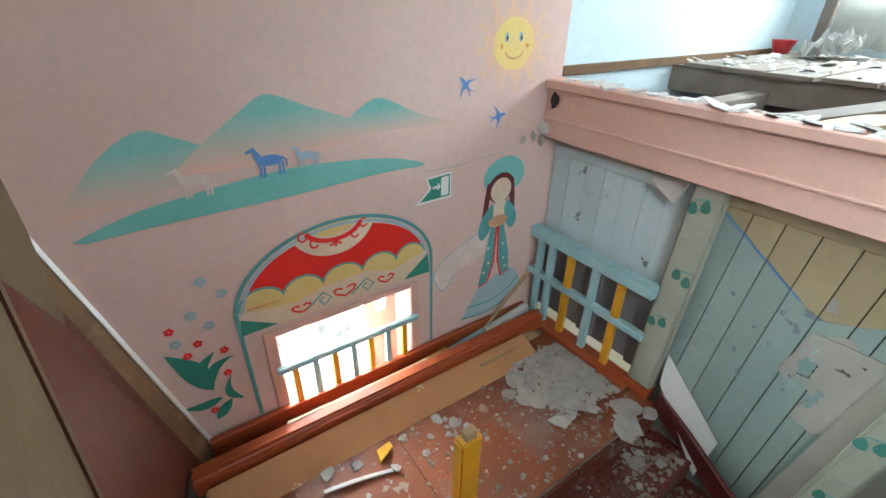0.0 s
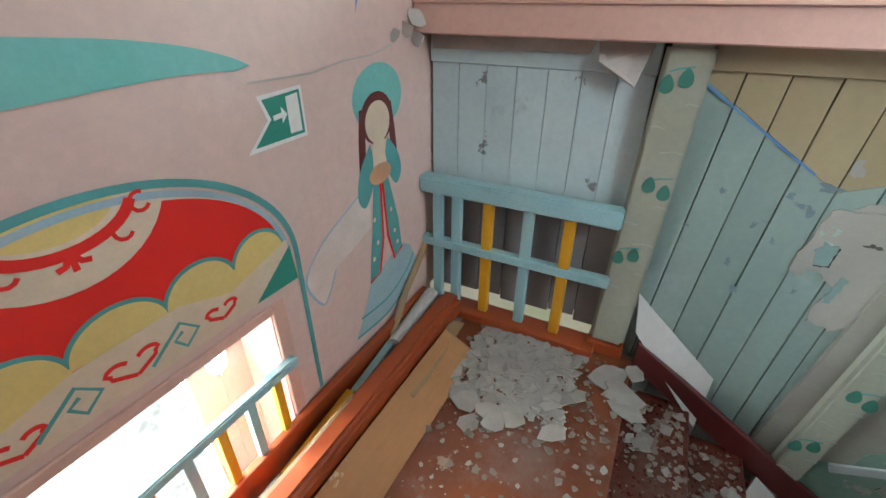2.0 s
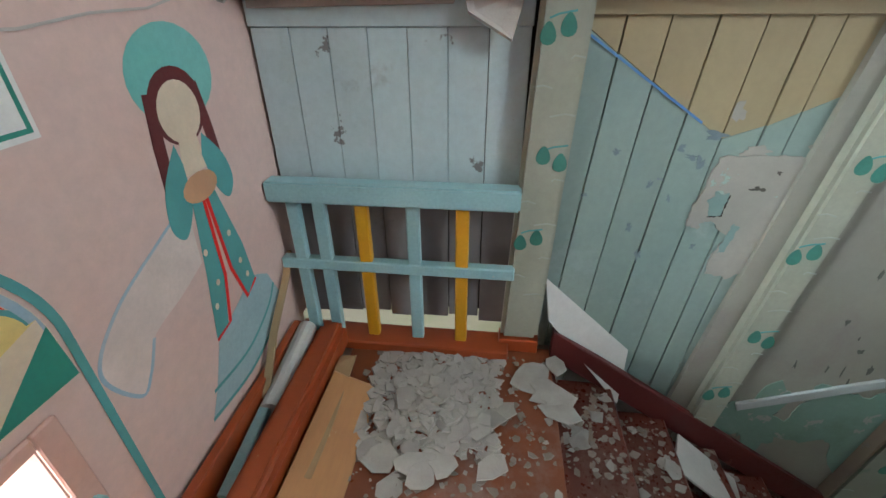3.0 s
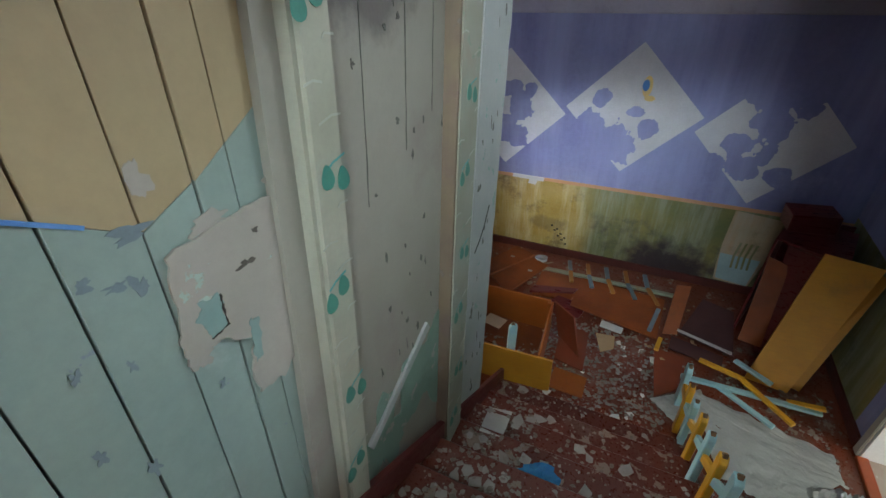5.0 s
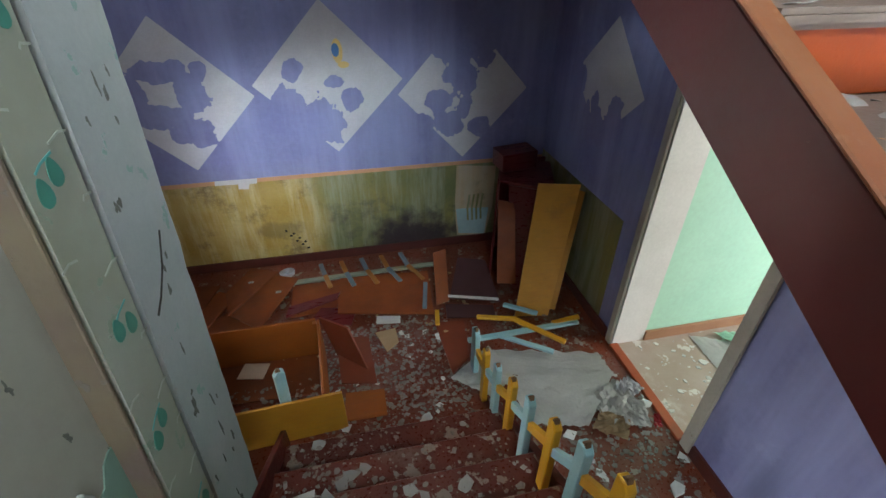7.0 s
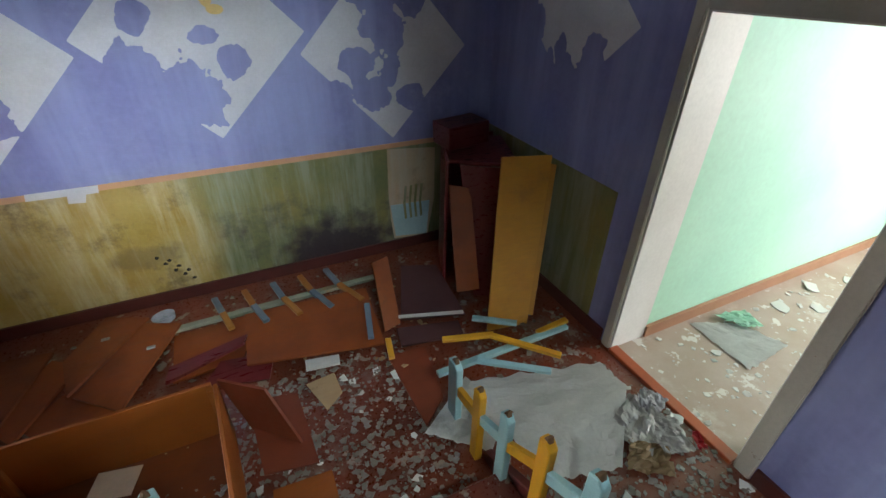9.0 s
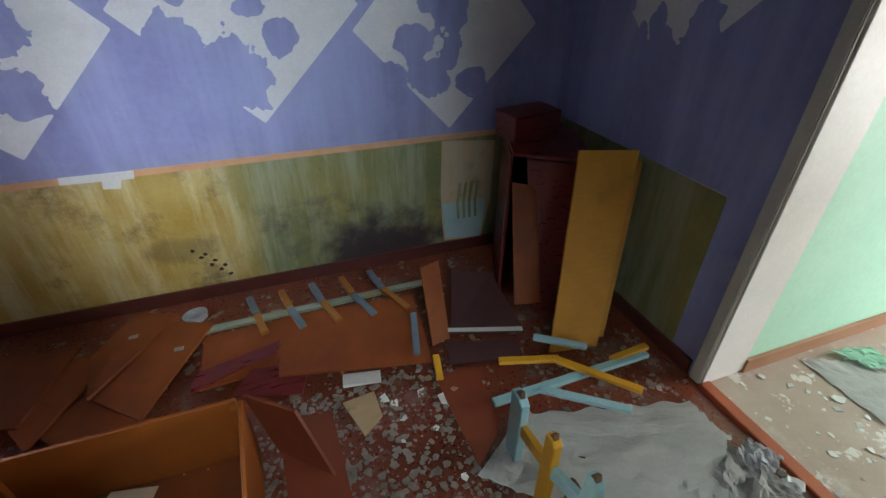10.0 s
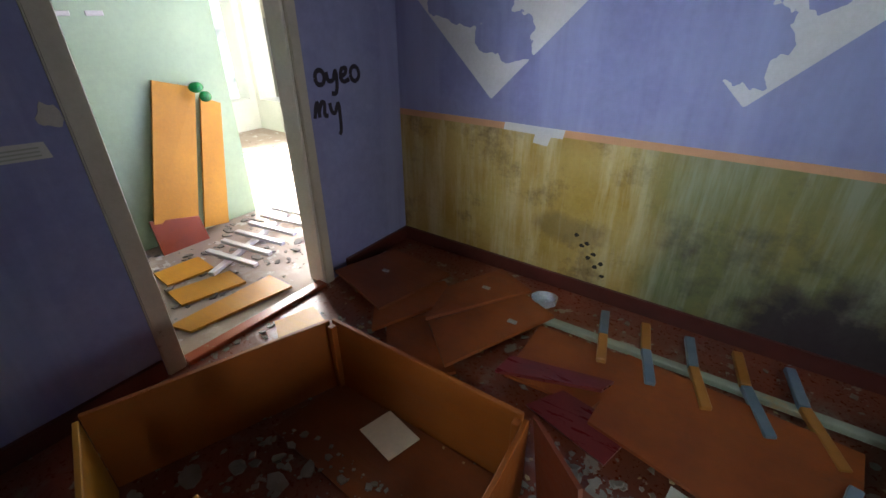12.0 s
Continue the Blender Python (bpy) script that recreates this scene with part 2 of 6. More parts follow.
FLOOR_RED = paint("worn_red_brown_floor_paint", (0.21, 0.047, 0.02), (0.15, 0.04, 0.02), 0.3, 3, chips=(0.26, 0.21, 0.17), chip_at=0.67, dirt=(0.20, 0.15, 0.12), dirt_at=0.54, vary=0.2, bump=0.3)
STEP_RED = paint("worn_step_paint", (0.15, 0.032, 0.018), (0.11, 0.028, 0.018), 0.3, 3, chips=(0.25, 0.20, 0.16), chip_at=0.63, dirt=(0.17, 0.11, 0.085), dirt_at=0.55, vary=0.15, bump=0.3)
TREAD_GREY = paint("worn_grey_tread", (0.15, 0.108, 0.082), (0.20, 0.15, 0.12), 0.5, 3, chips=(0.5, 0.2, 0.06), chip_at=0.7, bump=0.3)
ORANGE = paint("orange_riser_paint", (0.34, 0.06, 0.010), (0.26, 0.042, 0.008), 0.35, 3, dirt=(0.3, 0.06, 0.02), dirt_at=0.62, vary=0.15)
ORANGE_WORN = paint("worn_orange_cap", (0.21, 0.058, 0.018), (0.25, 0.10, 0.045), 0.45, 3, chips=(0.33, 0.26, 0.2), chip_at=0.68, dirt=(0.33, 0.21, 0.14), dirt_at=0.55)
STRINGER = paint("dark_red_stringer_paint", (0.115, 0.014, 0.013), (0.08, 0.011, 0.010), 0.45, 2.5, chips=(0.16, 0.05, 0.03), chip_at=0.74, dirt=(0.07, 0.015, 0.015), dirt_at=0.58, bump=0.3)
RUST_RED = paint("rust_red_paint", (0.38, 0.075, 0.02), (0.31, 0.06, 0.018), 0.35, 3, chips=(0.35, 0.2, 0.1), chip_at=0.73)
TAN = paint("tan_board", (0.50, 0.26, 0.11), (0.44, 0.21, 0.09), 0.5, 3, chips=(0.58, 0.44, 0.28), chip_at=0.7, grain=(0.12, 1, 1))
ROT = paint("rotten_brown_timber", (0.12, 0.07, 0.035), (0.2, 0.11, 0.05), 0.85, 5, dirt=(0.3, 0.2, 0.1), dirt_at=0.6, bump=0.8, grain=(1, 1, 0.15))
RED_BROWN = paint("red_brown_dado", (0.10, 0.024, 0.014), (0.075, 0.02, 0.011), 0.5, 2.5)
PALE_WALL = paint("pale_buff_plaster", (0.15, 0.10, 0.05), (0.11, 0.07, 0.035), 0.8, 2, dirt=(0.2, 0.13, 0.075), dirt_at=0.62, bump=0.3)
VENEER = wood("orange_veneer", (0.42, 0.115, 0.012), (0.33, 0.085, 0.01), 0.55, dirt=(0.3, 0.12, 0.02))
VENEER_YELLOW = wood("yellow_veneer", (0.70, 0.33, 0.03), (0.60, 0.26, 0.02), 0.55, dirt=(0.4, 0.2, 0.03))
VENEER_BROWN = wood("brown_veneer", (0.33, 0.078, 0.010), (0.21, 0.045, 0.008), 0.55, dirt=(0.14, 0.05, 0.02), vary=0.35)
CABINET_RED = wood("dark_red_cabinet", (0.19, 0.02, 0.02), (0.13, 0.016, 0.018), 0.3)
VENEER_RED = wood("reddish_veneer", (0.24, 0.05, 0.018), (0.18, 0.04, 0.015), 0.55, dirt=(0.1, 0.03, 0.015))
VENEER_PLUM = wood("plum_veneer", (0.12, 0.045, 0.045), (0.09, 0.035, 0.035), 0.55)
RAIL_SLATE = paint("slate_blue_oil_paint", (0.16, 0.22, 0.28), (0.12, 0.17, 0.22), 0.4, 5)
RAIL_ORANGE = paint("dull_orange_oil_paint", (0.42, 0.17, 0.03), (0.34, 0.13, 0.025), 0.4, 5)
RAIL_GREY = paint("grey_green_oil_paint", (0.30, 0.32, 0.24), (0.22, 0.25, 0.2), 0.45, 5, dirt=(0.4, 0.24, 0.08), dirt_at=0.6)
BARE_WOOD = wood("bare_wood", (0.45, 0.32, 0.18), (0.38, 0.25, 0.13), 0.7, dirt=(0.25, 0.17, 0.1))
OLD_WOOD = wood("weathered_grey_wood", (0.30, 0.26, 0.22), (0.22, 0.18, 0.15), 0.8, dirt=(0.12, 0.09, 0.07))
DEBRIS = paint("plaster_debris", (0.29, 0.265, 0.235), (0.17, 0.145, 0.12), 0.9, 6, dirt=(0.28, 0.22, 0.18), dirt_at=0.6, bump=0.5)
DEBRIS_PALE = paint("pale_plaster_debris", (0.37, 0.36, 0.335), (0.28, 0.265, 0.24), 0.9, 7, dirt=(0.2, 0.17, 0.14), dirt_at=0.58, bump=0.5)
SHEET = paint("dusty_board_sheet", (0.66, 0.67, 0.64), (0.56, 0.57, 0.54), 0.85, 3, dirt=(0.33, 0.31, 0.28), dirt_at=0.6, bump=0.4)
BOARD_WHITE = paint("off_white_board", (0.57, 0.57, 0.54), (0.49, 0.49, 0.46), 0.6, 2.5, dirt=(0.4, 0.38, 0.34), dirt_at=0.64)
DUST_FLOOR = paint("dusty_floor", (0.42, 0.34, 0.28), (0.36, 0.27, 0.21), 0.7, 3, dirt=(0.5, 0.45, 0.4), dirt_at=0.55, chips=(0.55, 0.52, 0.48), chip_at=0.66)
DARK = paint("dark_cavity", (0.03, 0.025, 0.02), None, 0.9, 4)
INK = paint("black_spray_paint", (0.02, 0.015, 0.03), None, 0.7, 8)
BLUE_RAG = paint("blue_cloth", (0.03, 0.2, 0.5), (0.05, 0.3, 0.6), 0.8, 12)
RED_PLASTIC = paint("red_plastic", (0.5, 0.02, 0.03), None, 0.35, 6)
GREEN_GLASS = paint("green_plastic", (0.01, 0.28, 0.06), None, 0.15, 8)
ENAMEL = paint("white_enamel", (0.36, 0.37, 0.40), None, 0.25, 6)
GROUND = paint("trodden_ground", (0.30, 0.27, 0.2), (0.2, 0.22, 0.12), 0.95, 0.8, bump=0.6)


# ---- building helpers ----
def box(bm, x0, x1, y0, y1, z0, z1):
    v = [bm.verts.new((x, y, z)) for z in (z0, z1) for x, y in ((x0, y0), (x1, y0), (x1, y1), (x0, y1))]
    for f in ((3, 2, 1, 0), (4, 5, 6, 7), (0, 1, 5, 4), (1, 2, 6, 5), (2, 3, 7, 6), (3, 0, 4, 7)):
        bm.faces.new([v[i] for i in f])
    return v


def boxes(*list_of):
    bm = bmesh.new()
    for b in list_of:
        box(bm, *b)
    return bm


def bevelled(bm, w=0.004, seg=1):
    bmesh.ops.bevel(bm, geom=bm.edges[:], offset=w, segments=seg, affect="EDGES", clamp_overlap=True)
    return bm


def prism(points, d, axis="y", at=0.0):
    """A flat plate with the outline points, d thick; axis names its normal."""
    bm = bmesh.new()
    def put(u, v, w):
        return {"y": (u, w, v), "x": (w, u, v), "z": (u, v, w)}[axis]
    a = [bm.verts.new(put(u, v, at)) for u, v in points]
    b = [bm.verts.new(put(u, v, at + d)) for u, v in points]
    bm.faces.new(a)
    bm.faces.new(b[::-1])
    n = len(a)
    for i in range(n):
        bm.faces.new((a[i], b[i], b[(i + 1) % n], a[(i + 1) % n]))
    bmesh.ops.recalc_face_normals(bm, faces=bm.faces[:])
    return bm


def link(name, bm, material, smooth=False):
    me = bpy.data.meshes.new(name)
    bm.to_mesh(me)
    bm.free()
    me.materials.append(material)
    if smooth:
        for p in me.polygons:
            p.use_smooth = True
    return new(name, me)


def part(name, bm, material, parent, label=""):
    ob = link(name, bm, material)
    ob.parent = parent
    return tagged(ob, label=label) if label else ob


def structure(name, bm, material, label):
    return tagged(link(name, bm, material), label, name.split("_")[0], kind="structure")


def thing(name, bm, material, label, category, m=None, group=""):
    ob = link(name, bm, material)
    if m is not None:
        ob.matrix_basis = m
    return tagged(ob, label, category, group)


def holder(name, label, category, m=None, group=""):
    ob = new(name)
    ob.empty_display_size = 0.1
    if m is not None:
        ob.matrix_basis = m
    return tagged(ob, label, category, group)


def plank(l, w, t, warp=0.004, seed=0, ragged=0.0):
    """A board l long (x), w wide (y), t thick, its top at z = t, slightly warped, with softened edges and uneven ends."""
    bm = bmesh.new()
    box(bm, 0, l, -w / 2, w / 2, 0, t)
    cuts = [e for e in bm.edges if abs(e.verts[0].co.x - e.verts[1].co.x) > 1e-6]
    bmesh.ops.subdivide_edges(bm, edges=cuts, cuts=5, use_grid_fill=True)
    rnd = random.Random(seed)
    for v in bm.verts:
        k = v.co.x / l
        v.co.z += warp * math.sin(k * 3.1 + seed) * 2
        v.co.y += warp * math.sin(k * 5 + seed * 1.7)
        if ragged and (k < 0.01 or k > 0.99):
            v.co.x += rnd.uniform(-ragged, ragged)
    bmesh.ops.bevel(bm, geom=[e for e in bm.edges if e.calc_face_angle(0) > 0.6], offset=min(0.003, t * 0.3), segments=1, affect="EDGES")
    return bm


def arc(cx, cz, rx, rz, a0, a1, n=16):
    return [(cx + rx * math.cos(radians(a0 + (a1 - a0) * i / n)), cz + rz * math.sin(radians(a0 + (a1 - a0) * i / n))) for i in range(n + 1)]


def ribbon(points, w):
    """The outline of a line of width w drawn along the points."""
    left, right = [], []
    for i, (x, z) in enumerate(points):
        x0, z0 = points[max(i - 1, 0)]
        x1, z1 = points[min(i + 1, len(points) - 1)]
        l = math.hypot(x1 - x0, z1 - z0) or 1
        nx, nz = -(z1 - z0) / l * w / 2, (x1 - x0) / l * w / 2
        left.append((x + nx, z + nz))
        right.append((x - nx, z - nz))
    return left + right[::-1]


def quad_slab(a, b, c, d, t):
    """A slab on the four corners, t thick behind them."""
    bm = bmesh.new()
    va = [Vector(p) for p in (a, b, c, d)]
    nrm = (va[1] - va[0]).cross(va[3] - va[0]).normalized() * t
    v0 = [bm.verts.new(p) for p in va]
    v1 = [bm.verts.new(p - nrm) for p in va]
    bm.faces.new(v0)
    bm.faces.new(v1[::-1])
    for i in range(4):
        bm.faces.new((v0[i], v1[i], v1[(i + 1) % 4], v0[(i + 1) % 4]))
    bmesh.ops.recalc_face_normals(bm, faces=bm.faces[:])
    return bm


# ---- large structure ----
NORTH, WEST, SOUTH, EAST = 2.18, -0.46, -3.90, 3.68
LAND, UP, TOP = 1.80, 3.58, 6.1
# north wall with the low stair window
north = structure("wall_north", boxes((-4.6, 0.27, NORTH, 2.62, -0.2, TOP), (1.10, 2.24, NORTH, 2.62, -0.2, 4.55), (2.24, 2.42, NORTH, 2.62, 1.88, 3.24), (1.86, 2.24, NORTH, 2.62, 4.55, TOP), (1.10, 1.86, NORTH, 2.62, 5.75, TOP), (0.27, 1.10, NORTH, 2.62, -0.2, 1.30),
                  (0.27, 1.10, NORTH, 2.62, 2.43, 4.55), (0.27, 0.34, NORTH, 2.62, 4.55, TOP), (0.34, 1.10, NORTH, 2.62, 5.75, TOP)), PINK, "pink limewashed stairwell wall painted with a mural")
structure("wall_upper_north", boxes((2.24, 5.4, 2.22, 2.62, 3.1, TOP)), SKY_BLUE, "pale blue limewashed wall of the upper room")
# west wall with the lower doorway
structure("wall_west", boxes((-0.76, WEST, SOUTH - 0.3, -2.08, 0, 3.2), (-0.76, WEST, -1.12, NORTH, 0, 2.0), (-0.76, WEST, -2.08, -1.12, 2.09, 3.2),
          (-0.76, WEST, -1.12, 0.75, 2.0, 3.2)), PURPLE, "violet limewashed wall with a doorway")
# The high opening is made up, out of view, for the west fill lamp.
structure("wall_upper_west", boxes((-0.76, WEST, SOUTH - 0.3, -2.6, 3.2, TOP), (-0.76, WEST, -2.6, -1.2, 3.2, 4.3), (-0.76, WEST, -2.6, -1.2, 5.6, TOP), (-0.76, WEST, -1.2, 0.75, 3.2, TOP), (-0.76, WEST, 0.75, NORTH, 2.0, TOP)), PALE_WALL, "stained buff plaster wall beside the stairs")
structure("wall_south", boxes((-0.76, EAST + 0.3, SOUTH - 0.3, SOUTH, 0, 3.0)), PURPLE, "violet limewashed wall with peeling paper rhombs")
structure("wall_upper_south", boxes((-0.76, 0.0, SOUTH - 0.3, SOUTH, 3.0, TOP), (1.9, 5.7, SOUTH - 0.3, SOUTH, 3.0, TOP), (0.0, 1.9, SOUTH - 0.3, SOUTH, 3.0, 4.2),
          (0.0, 1.9, SOUTH - 0.3, SOUTH, 5.7, TOP)), SKY_BLUE, "pale blue wall with a window opening")
structure("wall_east", boxes((EAST, 3.82, SOUTH, -3.05, 0, 3.0), (EAST, 3.82, -2.08, -0.6, 0, 3.0), (EAST, 3.82, -3.05, -2.08, 2.08, 3.0)), PURPLE,
          "violet limewashed wall with a doorway")
structure("wall_east_room_west", boxes((3.68, 3.82, -5.9, SOUTH, 0, 3.0), (3.68, 3.82, -0.6, -0.1, 0, 3.0)), WHITE_PAINT, "plain whitewashed wall")
structure("wall_alcove", boxes((2.40, EAST, -0.6, -0.4, 0, 3.0)), PURPLE, "plain violet wall closing the space behind the stairs")
structure("wall_upper_east", boxes((5.4, 5.7, SOUTH, 0.1, UP, TOP), (5.4, 5.7, 1.9, 2.62, UP, TOP), (5.4, 5.7, 0.1, 1.9, UP, 4.1), (5.4, 5.7, 0.1, 1.9, 5.7, TOP)), SKY_BLUE,
          "pale blue wall with a window opening")
structure("ceiling", boxes((-4.6, 5.7, SOUTH - 0.3, 2.62, TOP, TOP + 0.15)), WHITE_PAINT, "whitewashed upper ceiling")
structure("ceiling_lower", boxes((WEST, 2.24, SOUTH, -2.02, 3.0, UP), (2.24, 5.7, SOUTH, -0.4, 3.0, 3.3)), WHITE_PAINT, "whitewashed lower ceiling")
structure("floor", boxes((WEST, EAST, SOUTH, NORTH, -0.2, -0.004)), FLOOR_RED, "worn red-brown painted floor")
# rooms beyond the two doorways
structure("floor_west_room", boxes((-4.3, WEST - 0.002, -2.4, NORTH, -0.2, 0.0)), DUST_FLOOR, "dusty brown floor of the room beyond")
structure("wall_west_room", boxes((-4.3, -0.76, -2.37, -2.07, 0, 3.0)), MINT, "mint green painted wall of the room beyond")
structure("wall_west_room_end", boxes((-4.6, -4.3, -2.4, -1.7, 0, 3.2), (-4.6, -4.3, 0.2, NORTH, 0, 3.2), (-4.6, -4.3, -1.7, 0.2, 0, 0.7), (-4.6, -4.3, -1.7, 0.2, 2.3, 3.2)), MINT,
          "mint green wall with a window opening")
structure("ceiling_west_room", boxes((-4.6, -0.76, -2.4, NORTH, 3.0, 3.2)), WHITE_PAINT, "whitewashed ceiling of the room beyond")
structure("floor_east_room", boxes((EAST + 0.002, 8.4, -5.6, -0.4, -0.2, 0.0)), DUST_FLOOR, "littered brown floor of the room beyond")
structure("wall_east_room", boxes((5.18, 5.36, -3.52, -0.4, 0, 3.0)), MINT_GREY, "mint green painted wall of the room beyond")
structure("wall_east_room_end", boxes((8.1, 8.4, -5.6, -5.5, 0, 3.0), (8.1, 8.4, -3.0, -0.4, 0, 3.0), (8.1, 8.4, -5.5, -3.0, 0, 0.45), (8.1, 8.4, -5.5, -3.0, 2.75, 3.0)), WHITE_PAINT,
          "whitewashed far wall with a window opening")
structure("wall_east_room_south", boxes((3.82, 6.2, -5.9, -5.6, 0, 3.0), (8.0, 8.4, -5.9, -5.6, 0, 3.0), (6.2, 8.0, -5.9, -5.6, 0, 0.45), (6.2, 8.0, -5.9, -5.6, 2.75, 3.0)), WHITE_PAINT, "whitewashed wall with a window opening")
structure("wall_east_room_north", boxes((3.82, 8.4, -0.4, -0.1, 0, 3.0)), MINT_GREY, "plain mint wall")
structure("ceiling_east_room", boxes((3.82, 8.4, -5.9, -0.1, 3.0, 3.2)), WHITE_PAINT, "whitewashed ceiling of the room beyond")
bm = bmesh.new()
bmesh.ops.create_grid(bm, x_segments=24, y_segments=24, size=400)
g = structure("ground", bm, GROUND, "bare trodden ground round the house")
g.location.z = -0.35

# ---- lower flight ----
RISE = 0.18
lower = holder("lower_stairs", "worn red-brown wooden stair flight strewn with plaster", "stairs")
for i in range(1, 10):
    y1 = 1.0 - 0.28 * (i - 1)
    z = LAND - RISE * i
    part("tread", bevelled(boxes((0.74, 2.20, y1 - 0.28 - 0.025, y1, z - 0.035, z)), 0.008), STEP_RED, lower)
for i in range(10):
    y1 = 1.0 - 0.28 * i
    z = LAND - RISE * (i + 1)
    part("riser", boxes((0.74, 2.20, y1 - 0.02, y1, z, z + RISE - 0.035)), STEP_RED, lower)


def stringer(y0, z0, y1, z1, depth, x0, x1):
    return prism([(y0, z0), (y1, z1), (y1, z1 - depth), (y0, z0 - depth)], x1 - x0, "x", x0)


part("stringer", bevelled(stringer(1.1, 1.86, -1.75, 0.03, 0.30, 0.69, 0.74), 0.005), STRINGER, lower)
part("stringer", bevelled(stringer(1.0, 1.94, -1.65, 0.20, 0.16, 2.165, 2.20), 0.005), STRINGER, lower, "dark red skirting board along the wall")

# ---- upper flight ----
upper = holder("upper_stairs", "orange and dark red wooden stair flight with worn treads", "stairs")
for i in range(10):
    y1 = 0.65 - 0.305 * i
    z = LAND + RISE * (i + 1)
    part("riser", boxes((WEST + 0.004, 0.684, y1 - 0.02, y1, z - RISE, z - 0.04)), ORANGE, upper)
    part("tread", bevelled(boxes((WEST + 0.004, 0.684, y1 - 0.305 if i < 9 else -2.3, y1 + 0.03, z - 0.04, z)), 0.012, 2), TREAD_GREY, upper)
part("stringer", bevelled(stringer(0.80, 1.89, -2.05, 3.57, 0.25, 0.685, 0.74), 0.008), STRINGER, upper, "dark red stringer with empty baluster sockets")
part("stringer_cap", bevelled(stringer(0.82, 1.892, -2.05, 3.584, 0.014, 0.682, 0.750), 0.004), ORANGE_WORN, upper, "worn orange stringer cap")
part("soffit", stringer(0.65, 1.75, -2.0, 3.32, 0.03, WEST + 0.01, 0.63), OLD_WOOD, upper)

# ---- landing ----
structure("landing", boxes((WEST, 0.69, 0.75, NORTH, LAND - 0.20, LAND - 0.002), (0.69, 2.24, 1.0, NORTH, LAND - 0.20, LAND - 0.03), (0.69, 2.24, 1.0, NORTH, LAND - 0.03, LAND - 0.012)), OLD_WOOD, "stair landing of old timber")
# beam and the broken upper floor
beam = holder("edge_beam", "pink painted boxed beam edging the upper floor", "beam")
part("fascia", bevelled(boxes((2.12, 2.24, -2.0, NORTH, 3.245, 3.60)), 0.006), PINK_GLOSS, beam)
part("moulding", bevelled(boxes((2.095, 2.12, -2.0, NORTH, 3.545, 3.60)), 0.008), PINK_GLOSS, beam)
part("moulding", bevelled(boxes((2.11, 2.12, -2.0, NORTH, 3.36, 3.375)), 0.003), PINK_GLOSS, beam)
structure("floor_upper", boxes((3.55, 5.4, -0.4, 2.22, 3.42, 3.60), (2.24, 5.4, SOUTH, -0.4, 3.42, 3.60), (WEST, 2.24, SOUTH, -2.3, 3.40, 3.58)), OLD_WOOD, "broken upper floor of worn boards")
structure("subfloor", boxes((2.24, 5.4, -0.4, 2.22, 3.24, 3.30)), OLD_WOOD, "littered boarding under the missing floor")

# ---- doorways ----
def doorway(name, x, y0, y1, ztop, side, depth, label):
    """Lining and architrave of an opening in a wall whose face is at x; side: +1 where the room lies towards +x."""
    d = structure(name, bevelled(boxes((min(x, x - side * depth), max(x, x - side * depth), y0, y0 + 0.022, 0, ztop), (min(x, x - side * depth), max(x, x - side * depth), y1 - 0.022, y1, 0, ztop),
                  (min(x, x - side * depth), max(x, x - side * depth), y0 + 0.022, y1 - 0.022, ztop - 0.022, ztop)), 0.003), WHITE_PAINT, label)
    a, b = sorted((x + side * 0.003, x + side * 0.024))
    part("architrave", bevelled(boxes((a, b, y0 - 0.055, y0 + 0.012, 0.0, ztop + 0.08)), 0.006, 2), TRIM, d)
    part("architrave", bevelled(boxes((a, b, y1 - 0.012, y1 + 0.075, 0.0, ztop + 0.08)), 0.006, 2), TRIM, d)
    part("architrave", bevelled(boxes((a, b, y0 + 0.012, y1 - 0.012, ztop - 0.012, ztop + 0.08)), 0.006, 2), TRIM, d)
    a, b = sorted((x - side * 0.05, x + side * 0.028))
    part("threshold", bevelled(boxes((a, b, y0 + 0.022, y1 - 0.022, -0.01, 0.022)), 0.006), RUST_RED, d, "worn red-brown threshold board")
    return d


PEACH = paint("peach_brown_paint", (0.42, 0.22, 0.13), (0.36, 0.18, 0.10), 0.5, 4)
TRIM = paint("yellowed_trim_paint", (0.50, 0.47, 0.40), (0.43, 0.40, 0.34), 0.45, 3, chips=(0.3, 0.25, 0.2), chip_at=0.73, dirt=(0.33, 0.3, 0.25), dirt_at=0.62)
doorway("door_1", WEST, -2.08, -1.12, 2.09, 1, 0.30, "white door lining with grubby architraves, no door leaf")
doorway("door_2", EAST, -3.05, -2.08, 2.08, -1, 0.14, "white door lining with yellowed architraves, no door leaf")
structure("baseboard_west_room", boxes((-4.3, -0.76, -2.067, -2.045, 0, 0.10)), PEACH, "peach-brown skirting board")

# ---- wall paint of the lower room ----
structure("trim_cornice", bevelled(boxes((WEST, EAST, SOUTH, SOUTH + 0.05, 2.735, 2.998)), 0.01), CORNICE, "pale lilac painted cornice board under the ceiling")
structure("trim_dado_south", boxes((WEST, EAST, SOUTH, SOUTH + 0.004, 0.10, 1.0)), DADO, "grimy dado turning from stained ochre to olive green")
structure("trim_dado_line", boxes((WEST, EAST, SOUTH + 0.0005, SOUTH + 0.005, 0.975, 1.015)), SALMON, "salmon paint line above the dado")
structure("trim_dado_west", boxes((WEST, WEST + 0.004, SOUTH, -2.32, 0.10, 1.08)), OLIVE, "grimy olive green dado")
